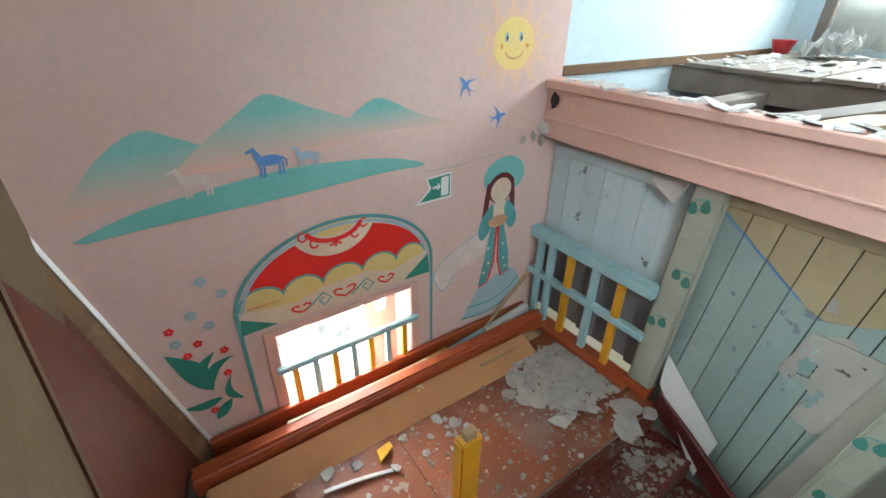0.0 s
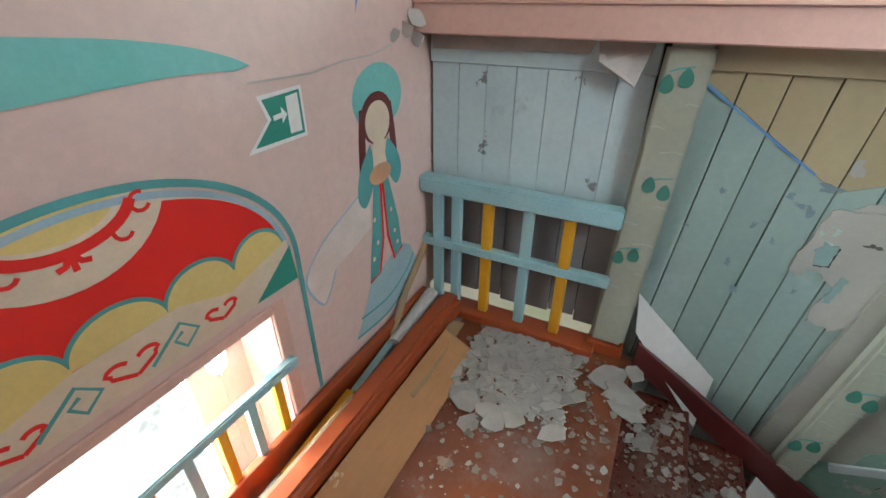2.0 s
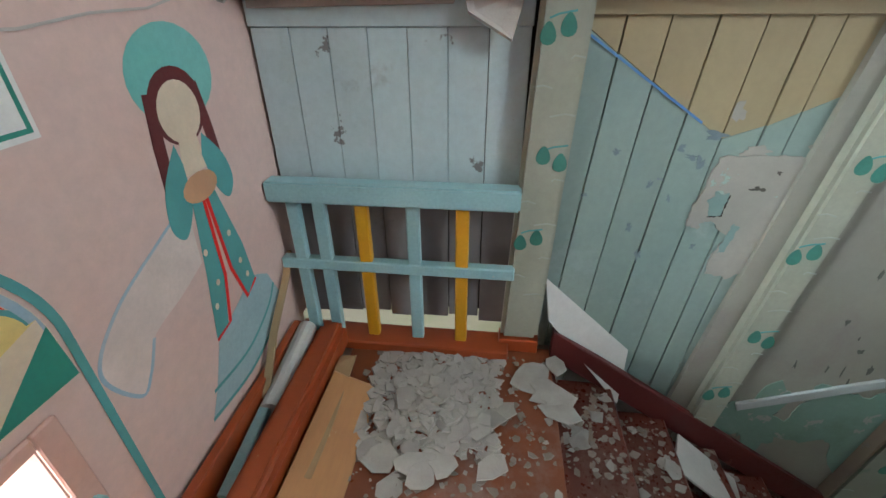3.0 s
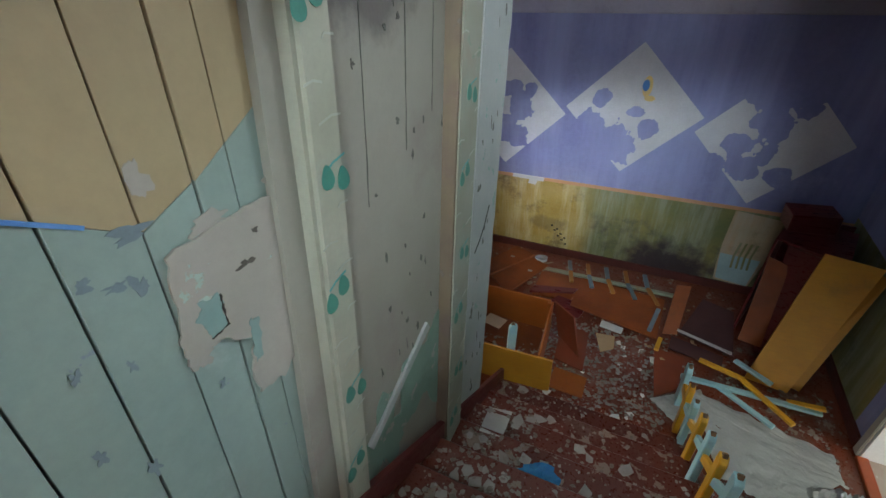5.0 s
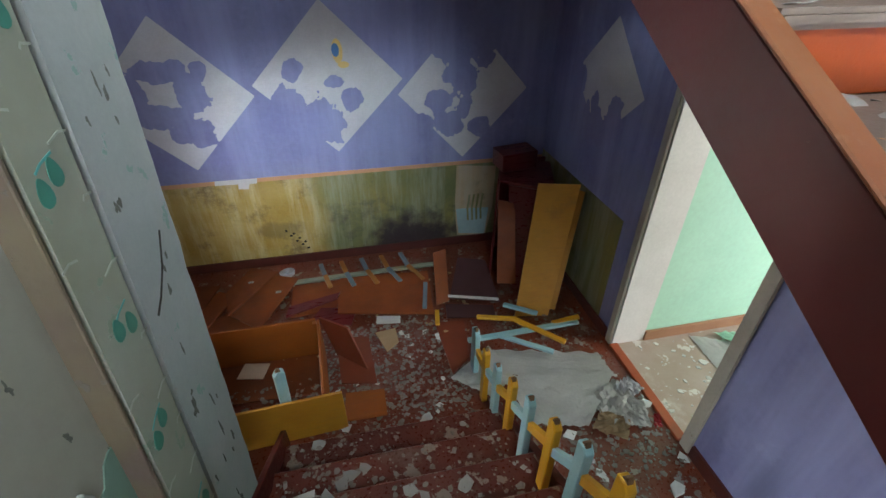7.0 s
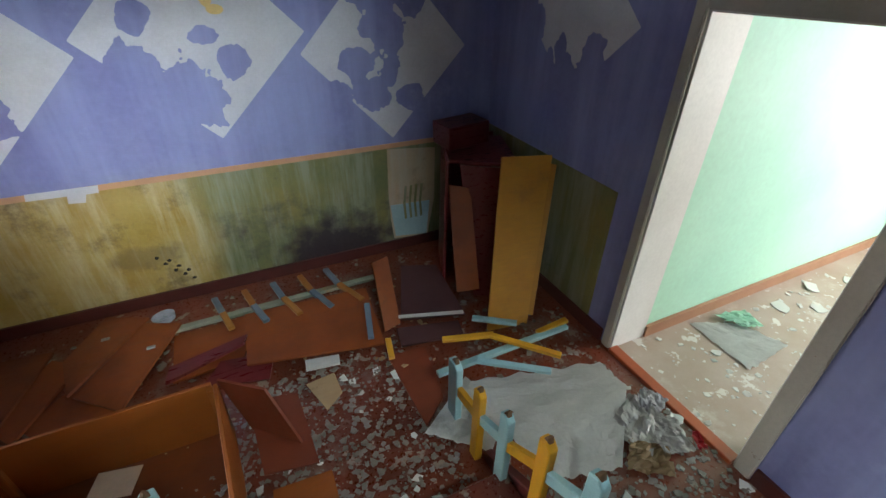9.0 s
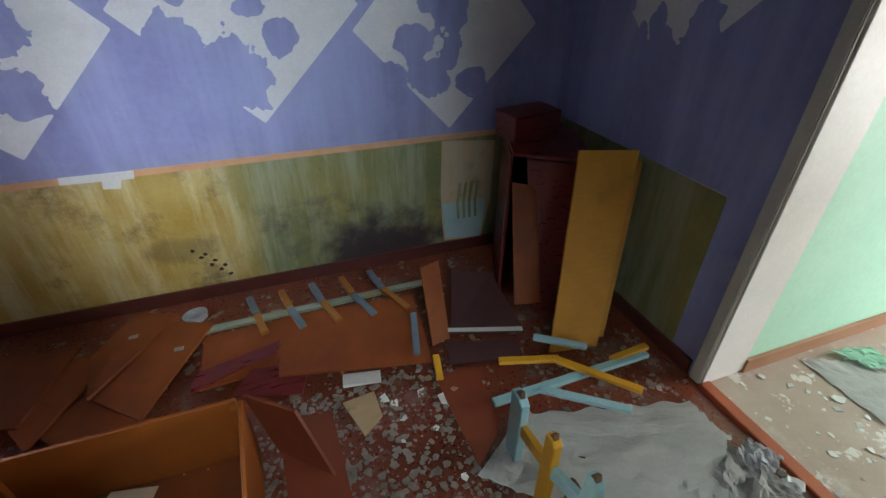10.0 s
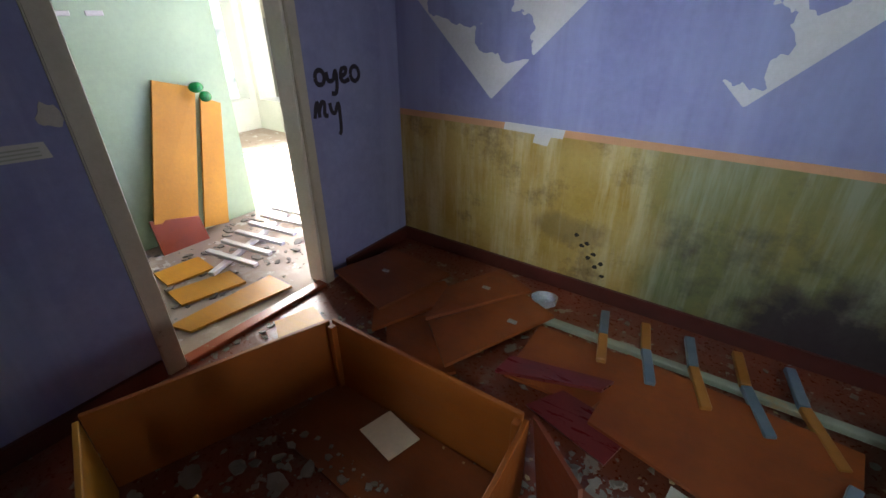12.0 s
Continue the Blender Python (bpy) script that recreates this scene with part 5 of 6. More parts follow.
thing("broken_baluster", bevelled(boxes((0, 0.35, -0.02, 0.02, 0, 0.03)), 0.004), RAIL_BLUE, "light blue broken baluster lying behind the red rail", "baluster", pose(1.35, 2.08, 1.84, 0, -4, 3))
bm = bmesh.new()
bmesh.ops.create_cone(bm, cap_ends=True, segments=14, radius1=0.045, radius2=0.04, depth=0.42)
for v in bm.verts:
    v.co.x += 0.01 * math.sin(v.co.z * 17)
thing("paper_roll", bm, BOARD_WHITE, "crushed roll of whitish lining in the wall corner", "roll", pose(1.88, 2.08, 1.90, 0, 84, 2))
thing("splinter", bevelled(prism(ribbon([(0, 0), (0.25, 0.012), (0.5, 0.0), (0.62, 0.01)], 0.03), 0.014, "z", 0), 0.002), BARE_WOOD, "splintered lath leaning in the corner", "lath", pose(1.72, 2.115, 1.88, 0, -35, 6))
newel = holder("newel_stump", "yellow broken newel post at the stair edge", "newel post", m=pose(0.715, 1.07, LAND))
part("post", bevelled(boxes((-0.055, 0.055, -0.03, 0.03, 0, 0.70)), 0.010, 2), RAIL_YELLOW, newel)
part("broken_top", bevelled(prism([(-0.025, 0.695), (0.032, 0.695), (0.03, 0.745), (0.0, 0.74), (-0.02, 0.73)], 0.04, "y", -0.02), 0.003), BARE_WOOD, newel, "splintered raw top")
part("stub_rail", bevelled(boxes((-0.02, 0.02, -0.22, -0.035, 0.30, 0.36)), 0.005), RAIL_YELLOW, newel)
heap = []
rnd = random.Random(11)
for i in range(46):
    a, r = rnd.random() * 6.283, rnd.random() ** 0.7
    heap.append((1.85 + 0.27 * r * math.cos(a) - 0.10 * r, 1.48 + 0.30 * r * math.sin(a), LAND + 0.04 * (1 - r) + rnd.uniform(0, 0.012), rnd.uniform(0.02, 0.085), rnd.uniform(-9, 9)))
slabs("plaster_slab", heap, FALLEN, "grey slab of fallen plaster on the landing", 4, "fallen plaster heap")
slabs("plaster_slab", [(2.02, 1.08, LAND, 0.11, 4), (1.93, 1.02, LAND, 0.10, -5), (1.84, 0.99, LAND, 0.08, 3), (2.1, 0.98, LAND, 0.07, 6), (1.48, 1.58, LAND, 0.075, 1), (1.60, 1.66, LAND, 0.10, 6),
      (0.95, 1.42, LAND, 0.03, 4), (0.80, 1.52, LAND, 0.03, -6), (1.05, 1.60, LAND, 0.05, 5)], DEBRIS_PALE, "pale flake of fallen plaster on the landing", 9, "fallen plaster flakes")
thing("lath", plank(0.36, 0.022, 0.012, 0.003, 7, 0.01), BOARD_WHITE, "thin whitish lath lying in the landing litter", "lath", pose(0.25, 1.615, LAND + 0.008, 0, 0, -13))
thing("yellow_chip", bevelled(prism([(0, 0), (0.11, 0.02), (0.12, 0.06), (0.03, 0.07)], 0.02, "z", 0), 0.003), RAIL_YELLOW, "broken yellow painted chip of wood", "wood chip", pose(0.56, 1.60, LAND + 0.008, 4, 0, 15))
slabs("plaster_slab", [(0.62, 1.53, LAND + 0.008, 0.04, 8), (0.45, 1.66, LAND + 0.008, 0.04, -7), (0.30, 1.70, LAND + 0.008, 0.05, 5), (0.98, 1.68, LAND, 0.045, 5), (0.88, 1.60, LAND, 0.03, -8), (0.74, 1.68, LAND, 0.03, 9)], DEBRIS_PALE, "pale flake of fallen plaster on the landing", 19, "fallen plaster flakes")
scatter("landing_rubble", [(0.72, 2.15, 1.02, 1.75, LAND + 0.001, 300), (0.0, 2.1, 2.04, 2.12, LAND + 0.01, 160), (-0.4, 1.0, 1.2, 1.72, LAND + 0.001, 130), (1.5, 2.15, 1.1, 1.8, LAND + 0.002, 260)], DEBRIS, "scattered crumbs of plaster on the landing", 2, size=(0.004, 0.022))
scatter("heap_rubble", [(1.58, 2.12, 1.22, 1.76, lambda x, y: LAND + 0.065 * max(0, 1 - math.hypot((x - 1.85) / 0.3, (y - 1.48) / 0.3)), 900)], FALLEN, "crushed plaster heaped on the landing", 3, size=(0.008, 0.04))
scatter("landing_flakes", [(0.4, 2.1, 1.02, 1.72, LAND + 0.001, 90), (0.2, 1.2, 1.45, 1.75, LAND + 0.007, 60)], DEBRIS_PALE, "scattered paint flakes on the landing", 6, size=(0.005, 0.022), flat=0.15)

# ---- on and beside the lower flight ----
def stair_top(x, y):
    i = math.floor((1.0 - y) / 0.28) + 1
    return max(LAND - RISE * i, 0.0) + 0.001


scatter("stair_rubble", [(0.80, 2.12, -1.6, 0.98, stair_top, 1700), (1.7, 2.15, -1.5, 0.98, stair_top, 700)], DEBRIS, "plaster crumbs strewn over the steps", 12, size=(0.004, 0.022))
scatter("stair_flakes", [(0.80, 2.15, -1.6, 0.98, stair_top, 70), (1.65, 2.16, -1.2, 0.98, stair_top, 120)], DEBRIS_PALE, "pale paint flakes strewn over the steps", 13, size=(0.012, 0.06), flat=0.12)
thing("leaning_board", quad_slab((2.18, 1.02, 1.98), (2.15, 0.66, 1.54), (2.235, 0.64, 1.80), (2.235, 1.05, 2.17), 0.012), BOARD_WHITE, "off-white board slipped against the board wall", "board")
thing("fallen_sheet", quad_slab((2.15, 0.34, 1.37), (1.93, 0.44, 1.42), (1.83, 0.13, 1.24), (2.07, 0.06, 1.18), 0.01), BOARD_WHITE, "broken pale sheet lying across the steps", "sheet")
thing("fallen_sheet", quad_slab((2.02, -0.66, 0.74), (1.88, -0.68, 0.72), (1.92, -1.06, 0.47), (2.08, -1.02, 0.49), 0.008), BOARD_WHITE, "broken pale sheet lying across the steps", "sheet")
bm = bmesh.new()
bmesh.ops.create_icosphere(bm, subdivisions=3, radius=0.075)
for v in bm.verts:
    k = 1 + 0.5 * noise.fractal(v.co * 14, 0.8, 2.0, 3)
    v.co = Vector((v.co.x * 1.5 * k, v.co.y * k, max(v.co.z * 0.35 * k, -0.012)))
thing("blue_rag", bm, BLUE_RAG, "crumpled bright blue rag on a step", "rag", pose(1.62, -0.52, stair_top(1.62, -0.52) + 0.014, 0, 0, 20))
row = holder("stair_railing", "broken stair railing of blue and yellow baluster stubs", "railing")
stubs = [(-2.02, 0.47), (-1.76, 0.53), (-1.53, 0.63), (-1.28, 0.79), (-1.05, 0.92), (-0.80, 1.08), (-0.58, 1.25), (-0.36, 1.40), (-0.12, 1.52), (0.12, 1.68), (0.36, 1.84), (0.60, 2.0)]
for i, (y, z) in enumerate(stubs):
    wide = 0.05 if i == 0 else 0.033
    z0 = max(nose(y) - 0.12, 0.0)
    b = part("baluster", bevelled(prism([(y - wide, z0), (y + wide, z0), (y + wide, z - 0.03), (y + wide * 0.2, z), (y - wide, z - 0.012)], 0.042, "x", 0.755), 0.005), (RAIL_BLUE, RAIL_YELLOW)[i % 2], row)
    part("broken_top", bevelled(prism([(y - wide * 0.7, z - 0.02), (y + wide * 0.5, z - 0.02), (y + wide * 0.2, z + 0.022), (y - wide * 0.3, z + 0.01)], 0.026, "x", 0.763), 0.003), ROT, b, "splintered brown tip")
    if i < len(stubs) - 1:
        ny, nz = stubs[i + 1]
        part("rail_piece", bevelled(prism([(y + wide, z - 0.22), (ny - 0.033, nz - 0.24), (ny - 0.033, nz - 0.17), (y + wide, z - 0.15)], 0.03, "x", 0.760), 0.004), (RAIL_BLUE, RAIL_YELLOW)[(i // 1 + 1) % 2], row)
# sockets and chips on the upper stringer
sock = bpy.data.objects["upper_stairs"]
for i in range(9):
    y = 0.55 - 0.262 * i
    z = 1.888 + 0.5895 * (0.80 - y)
    part("socket", bevelled(prism(blot(0.714, 0, 0.016, 0.03, i * 1.7, 14), 0.006, "z", 0), 0.002), DARK, sock, "splintered baluster socket").matrix_basis = Matrix.Translation((0, y, z + 0.004)) @ pose(0, 0, 0, -30.5, 0, 0)
scatter("upper_flakes", [(-0.4, 0.62, -1.9, 0.64, lambda x, y: LAND + RISE * (math.floor((0.65 - y) / 0.305) + 1) + 0.001, 260)], DEBRIS_PALE, "paint flakes on the upper steps", 15, size=(0.008, 0.04), flat=0.15)

# ---- lower room ----
def panel(name, a, b, c, d, t, material, label, category="board", group=""):
    return thing(name, quad_slab(a, b, c, d, t), material, label, category, group=group)


def upright(bm_points, h, t):
    """A board standing on edge from point to point."""
    (x0, y0), (x1, y1) = bm_points
    l = math.hypot(x1 - x0, y1 - y0)
    bm = bevelled(boxes((0, l, -t / 2, t / 2, 0, h)), 0.003)
    bmesh.ops.transform(bm, matrix=pose(x0, y0, 0, 0, 0, math.degrees(math.atan2(y1 - y0, x1 - x0))), verts=bm.verts[:])
    return bm


crate = holder("cabinet_carcass", "orange veneered cabinet carcass lying open on its back", "cabinet")
part("side", upright(((1.975, -2.485), (2.915, -2.475)), 0.39, 0.02), VENEER, crate)
part("side", upright(((1.955, -2.47), (1.90, -1.74)), 0.39, 0.02), VENEER, crate)
part("side", upright(((2.925, -2.46), (3.225, -1.60)), 0.39, 0.02), VENEER, crate)
part("side", upright(((1.78, -1.73), (2.62, -1.68)), 0.385, 0.02), VENEER_YELLOW, crate, "yellow veneered side")
part("side", upright(((3.21, -1.585), (2.75, -1.45)), 0.385, 0.02), VENEER_YELLOW, crate, "yellow veneered side")
part("batten", bevelled(boxes((1.965, 1.995, -2.46, -2.43, 0.02, 0.385)), 0.003), VENEER, crate)
part("batten", bevelled(boxes((2.87, 2.90, -2.455, -2.425, 0.02, 0.385)), 0.003), VENEER, crate)
part("back", quad_slab((2.0, -2.45, 0.03), (2.90, -2.45, 0.03), (2.95, -2.10, 0.02), (1.98, -2.05, 0.02), 0.012), VENEER_BROWN, crate, "brown back panel, half gone")
panel("card", (2.62, -2.30, 0.038), (2.58, -2.45, 0.04), (2.38, -2.41, 0.04), (2.42, -2.26, 0.038), 0.004, CREAM, "pale square of card in the carcass", "card")
stub = thing("broken_baluster", bevelled(prism([(-0.035, 0), (0.035, 0), (0.035, 0.54), (0.01, 0.575), (-0.035, 0.56)], 0.05, "y", -0.025), 0.005), RAIL_BLUE, "light blue baluster stump standing in the carcass", "baluster", pose(2.17, -1.80, 0.0, 2, -2, 25))
part("broken_top", bevelled(prism([(-0.025, 0.55), (0.02, 0.56), (0.0, 0.595)], 0.03, "y", -0.015), 0.003), ROT, stub, "splintered brown tip")
panel("veneer_board", (1.50, -1.74, 0.05), (1.50, -1.98, 0.035), (1.79, -2.0, 0.03), (1.80, -1.74, 0.06), 0.016, VENEER, "small orange veneered panel on the floor")
panel("veneer_board", (1.94, -2.52, 0.37), (1.72, -2.36, 0.36), (1.60, -2.20, 0.02), (1.84, -2.42, 0.01), 0.016, VENEER_RED, "reddish veneered panel propped on the carcass")
panel("veneer_board", (1.86, -2.62, 0.02), (1.58, -2.55, 0.02), (1.55, -2.05, 0.02), (1.82, -2.10, 0.02), 0.014, VENEER_RED, "reddish veneered panel flat on the floor")

# fallen cupboard doors and shelves along the south wall
doors = ((3.64, -3.10, 3.47, -3.52, 2.95, -3.46, 3.10, -2.95, 0.07, 0.10), (2.86, -3.30, 2.66, -3.62, 2.40, -3.50, 2.78, -2.98, 0.12, 0.16), (2.76, -2.98, 2.42, -3.46, 2.20, -3.36, 2.50, -2.76, 0.10, 0.15),
         (3.20, -3.02, 2.95, -3.40, 2.78, -3.28, 3.02, -2.80, 0.05, 0.08), (3.02, -2.92, 2.82, -3.10, 2.46, -2.80, 2.70, -2.56, 0.03, 0.05))
for i, (ax, ay, bx, by, cx, cy, dx, dy, z0, z1) in enumerate(doors):
    d = panel("cupboard_door", (ax, ay, z0), (bx, by, z1), (cx, cy, z1), (dx, dy, z0), 0.018, VENEER_BROWN, "brown veneered cupboard door fallen on the floor", "cupboard door", "fallen cupboard doors")
    if i < 3:
        mx, my = ((3.335, -3.27), (2.64, -3.39), (2.37, -3.20))[i]
        part("lock_plate", bevelled(boxes((mx - 0.025, mx + 0.025, my - 0.014, my + 0.014, z1 - 0.004, z1 + 0.008)), 0.002), ENAMEL, d, "small white lock plate")
panel("shelf_board", (1.83, -2.84, 0.09), (1.80, -3.30, 0.13), (0.94, -3.22, 0.15), (0.98, -2.66, 0.09), 0.018, VENEER_BROWN, "wide brown veneered shelf lying on debris", "shelf board")
panel("shelf_board", (2.26, -2.92, 0.05), (2.25, -3.30, 0.10), (1.72, -3.32, 0.10), (1.85, -2.94, 0.06), 0.018, VENEER_BROWN, "brown veneered shelf lying on debris", "shelf board")
panel("shelf_board", (2.28, -2.86, 0.11), (2.26, -2.98, 0.12), (1.80, -3.07, 0.14), (1.83, -3.0, 0.13), 0.02, CABINET_RED, "narrow dark shelf lying on debris", "shelf board")
panel("shelf_board", (2.10, -2.83, 0.03), (1.98, -2.96, 0.08), (1.66, -2.92, 0.06), (1.72, -2.74, 0.02), 0.016, CABINET_RED, "dark broken shelf on the floor", "shelf board")
panel("veneer_board", (3.55, -2.55, 0.03), (3.49, -2.78, 0.03), (3.27, -2.70, 0.05), (3.36, -2.45, 0.04), 0.014, VENEER_YELLOW, "small yellow veneered panel by the doorway")
panel("white_strip", (1.50, -2.68, 0.05), (1.49, -2.76, 0.055), (1.28, -2.72, 0.055), (1.29, -2.65, 0.05), 0.02, BOARD_WHITE, "short white painted strip of wood", "strip")
panel("card", (1.52, -2.60, 0.02), (1.34, -2.62, 0.022), (1.33, -2.45, 0.02), (1.44, -2.36, 0.018), 0.008, BARE_WOOD, "torn piece of tan fibreboard on the floor", "card")
bm = bmesh.new()
bmesh.ops.create_cone(bm, cap_ends=True, segments=22, radius1=0.045, radius2=0.075, depth=0.055)
bmesh.ops.inset_region(bm, faces=[f for f in bm.faces if f.normal.z > 0.9], thickness=0.008, depth=-0.04)
thing("bowl", bm, ENAMEL, "small white enamel bowl among the boards", "bowl", pose(2.31, -3.48, 0.15, 8, 5, 0), "")


def rail_piece(name, p, q, crosses, label, h=0.03, mats=None):
    """A length of broken railing: a slat with balusters nailed across."""
    r = holder(name, label, "railing")
    p, q = Vector(p), Vector(q)
    u = (q - p).normalized()
    bm = bevelled(boxes((0, (q - p).length, -0.024, 0.024, 0, h)), 0.004)
    m = Matrix.Translation(p) @ u.to_track_quat("X", "Z").to_matrix().to_4x4()
    bmesh.ops.transform(bm, matrix=m, verts=bm.verts[:])
    part("slat", bm, (mats or (RAIL_BLUE,))[0], r)
    for i, (a, b, col) in enumerate(crosses):
        a, b = Vector(a), Vector(b)
        bm = bevelled(boxes((0, (b - a).length, -0.022, 0.022, 0, 0.028)), 0.004)
        bmesh.ops.transform(bm, matrix=Matrix.Translation(a) @ (b - a).normalized().to_track_quat("X", "Z").to_matrix().to_4x4(), verts=bm.verts[:])
        part("baluster", bm, col, r)
    return r


cross = []
for i in range(5):
    x = 1.99 - 0.206 * i
    mid = Vector((x - 0.05, -3.36, 0.145))
    far, near = Vector((x, -3.565 - 0.01 * i, 0.14)), Vector((x - 0.10 - 0.017 * i, -3.175 + 0.018 * i, 0.135))
    cross.append((far, mid, (RAIL_SLATE, RAIL_ORANGE)[i % 2]))
    cross.append((mid, near, (RAIL_ORANGE, RAIL_SLATE)[i % 2]))
rail_piece("fallen_railing", (2.30, -3.345, 0.115), (0.78, -3.365, 0.12), cross, "broken railing of grey-blue and orange balusters lying by the wall", mats=(RAIL_GREY,))
rail_piece("fallen_railing", (0.76, -2.29, 0.065), (-0.25, -2.30, 0.075), [((0.62, -2.52, 0.10), (0.28, -2.42, 0.10), RAIL_YELLOW), ((0.30, -2.42, 0.10), (-0.02, -2.07, 0.10), RAIL_YELLOW), ((0.34, -2.62, 0.11), (0.08, -2.44, 0.11), RAIL_BLUE),
           ((0.50, -2.26, 0.105), (0.12, -1.99, 0.10), RAIL_BLUE), ((-0.02, -2.33, 0.075), (-0.27, -2.33, 0.105), RAIL_YELLOW)], "broken piece of blue and yellow railing on the floor")
thing("broken_baluster", bevelled(boxes((0, 0.28, -0.02, 0.02, 0, 0.03)), 0.004), RAIL_SLATE, "grey-blue broken baluster leaning on the boards", "baluster", pose(1.0, -2.98, 0.20, 0, 18, 78))
thing("broken_baluster", bevelled(boxes((0, 0.17, -0.02, 0.02, 0, 0.03)), 0.004), RAIL_YELLOW, "short yellow baluster end on the floor", "baluster", pose(0.94, -2.72, 0.06, 0, 5, 80))

# boards standing in the corner
panel("standing_board", (0.235, -2.57, 0.0), (-0.075, -2.52, 0.0), (-0.362, -2.86, 1.15), (0.005, -2.92, 1.17), 0.018, VENEER_YELLOW, "tall yellow veneered board leaning in the corner")
panel("standing_board", (-0.05, -2.62, 0.0), (-0.17, -2.58, 0.0), (-0.43, -2.88, 1.06), (-0.33, -2.98, 1.07), 0.018, VENEER_YELLOW, "second yellow veneered board behind the first")
panel("standing_board", (0.28, -2.98, 0.08), (0.10, -2.94, 0.08), (0.10, -3.16, 0.86), (0.26, -3.2, 0.9), 0.018, VENEER_BROWN, "reddish veneered board leaning in the corner")
bookcase = holder("bookcase", "dark red bookcase standing askew in the corner", "bookcase")
part("side", quad_slab((0.27, -3.22, 0.0), (0.08, -3.72, 0.0), (0.04, -3.76, 1.05), (0.23, -3.27, 1.05), 0.02), CABINET_RED, bookcase)
part("side", quad_slab((-0.16, -2.86, 0.0), (-0.36, -3.50, 0.0), (-0.40, -3.60, 1.06), (-0.20, -3.02, 1.02), 0.02), CABINET_RED, bookcase)
part("back", quad_slab((0.07, -3.74, 0.0), (-0.38, -3.66, 0.0), (-0.42, -3.74, 1.05), (0.03, -3.79, 1.05), 0.02), CABINET_RED, bookcase)
part("front_panel", quad_slab((0.13, -2.98, 0.0), (-0.12, -2.84, 0.0), (-0.20, -3.05, 1.0), (0.16, -3.22, 1.03), 0.02), CABINET_RED, bookcase)
part("top", quad_slab((0.24, -3.25, 1.07), (-0.22, -3.02, 1.04), (-0.40, -3.58, 1.06), (0.05, -3.80, 1.08), 0.02), CABINET_RED, bookcase)
thing("drawer_box", bevelled(boxes((0, 0.36, 0, 0.25, 0, 0.17)), 0.006), CABINET_RED, "small dark red drawer box on the bookcase", "drawer", pose(-0.17, -3.68, 1.085, 0, 2, 6))
panel("brown_slab", (0.78, -2.90, 0.05), (0.32, -2.76, 0.05), (0.30, -3.34, 0.12), (0.58, -3.42, 0.14), 0.018, VENEER_PLUM, "dark plum veneered panel lying in the corner")
panel("white_strip", (0.80, -2.89, 0.075), (0.34, -2.745, 0.07), (0.335, -2.77, 0.08), (0.795, -2.91, 0.085), 0.012, BOARD_WHITE, "thin white edging strip", "strip")
panel("brown_slab", (0.86, -2.66, 0.03), (0.42, -2.58, 0.03), (0.40, -2.72, 0.045), (0.84, -2.82, 0.05), 0.016, VENEER_PLUM, "dark plum veneered panel lying on the floor")
panel("brown_slab", (0.98, -2.62, 0.02), (0.95, -2.02, 0.02), (0.78, -2.16, 0.02), (0.72, -2.60, 0.02), 0.014, VENEER_RED, "reddish veneered panel flat on the floor")
panel("standing_board", (0.92, -2.84, 0.03), (0.79, -2.88, 0.03), (0.755, -3.21, 0.41), (0.885, -3.17, 0.41), 0.018, VENEER_BROWN, "short reddish board leaning back on the wall")

# dusty sheet, papers and rubble
def crumpled(nx, ny, corner, amp, seed):
    bm = bmesh.new()
    vs = []
    a, b, c, d = [Vector(p) for p in corner]
    for i in range(nx + 1):
        for j in range(ny + 1):
            u, v = i / nx, j / ny
            p = a * (1 - u) * (1 - v) + b * u * (1 - v) + c * u * v + d * (1 - u) * v
            k = noise.fractal(Vector((u * 4, v * 4, seed)), 0.9, 2.0, 4)
            edge = 0.02 * noise.noise(Vector((u * 9, v * 9, seed + 5)))
            vs.append(bm.verts.new((p.x + edge, p.y + edge, p.z + amp * (0.6 + k))))
    for i in range(nx):
        for j in range(ny):
            q = i * (ny + 1) + j
            bm.faces.new((vs[q], vs[q + ny + 1], vs[q + ny + 2], vs[q + 1]))
    ext = bmesh.ops.solidify(bm, geom=bm.faces[:], thickness=0.004)
    return bm


thing("dusty_sheet", crumpled(30, 24, ((0.62, -2.20, 0.03), (-0.28, -1.98, 0.025), (-0.30, -1.72, 0.02), (0.46, -1.86, 0.03)), 0.010, 1.0), SHEET, "grey-white dusty sheet of lining spread on the floor", "sheet")
thing("dusty_sheet", crumpled(30, 30, ((0.60, -1.92, 0.045), (-0.28, -1.74, 0.03), (0.12, -1.36, 0.02), (0.50, -1.45, 0.03)), 0.011, 4.0), SHEET, "grey-white dusty sheet of lining spread on the floor", "sheet")
thing("dusty_sheet", crumpled(20, 14, ((0.98, -1.98, 0.02), (0.60, -2.22, 0.05), (0.48, -1.90, 0.05), (0.70, -1.72, 0.03)), 0.012, 7.0), SHEET, "torn corner of dusty white lining", "sheet")
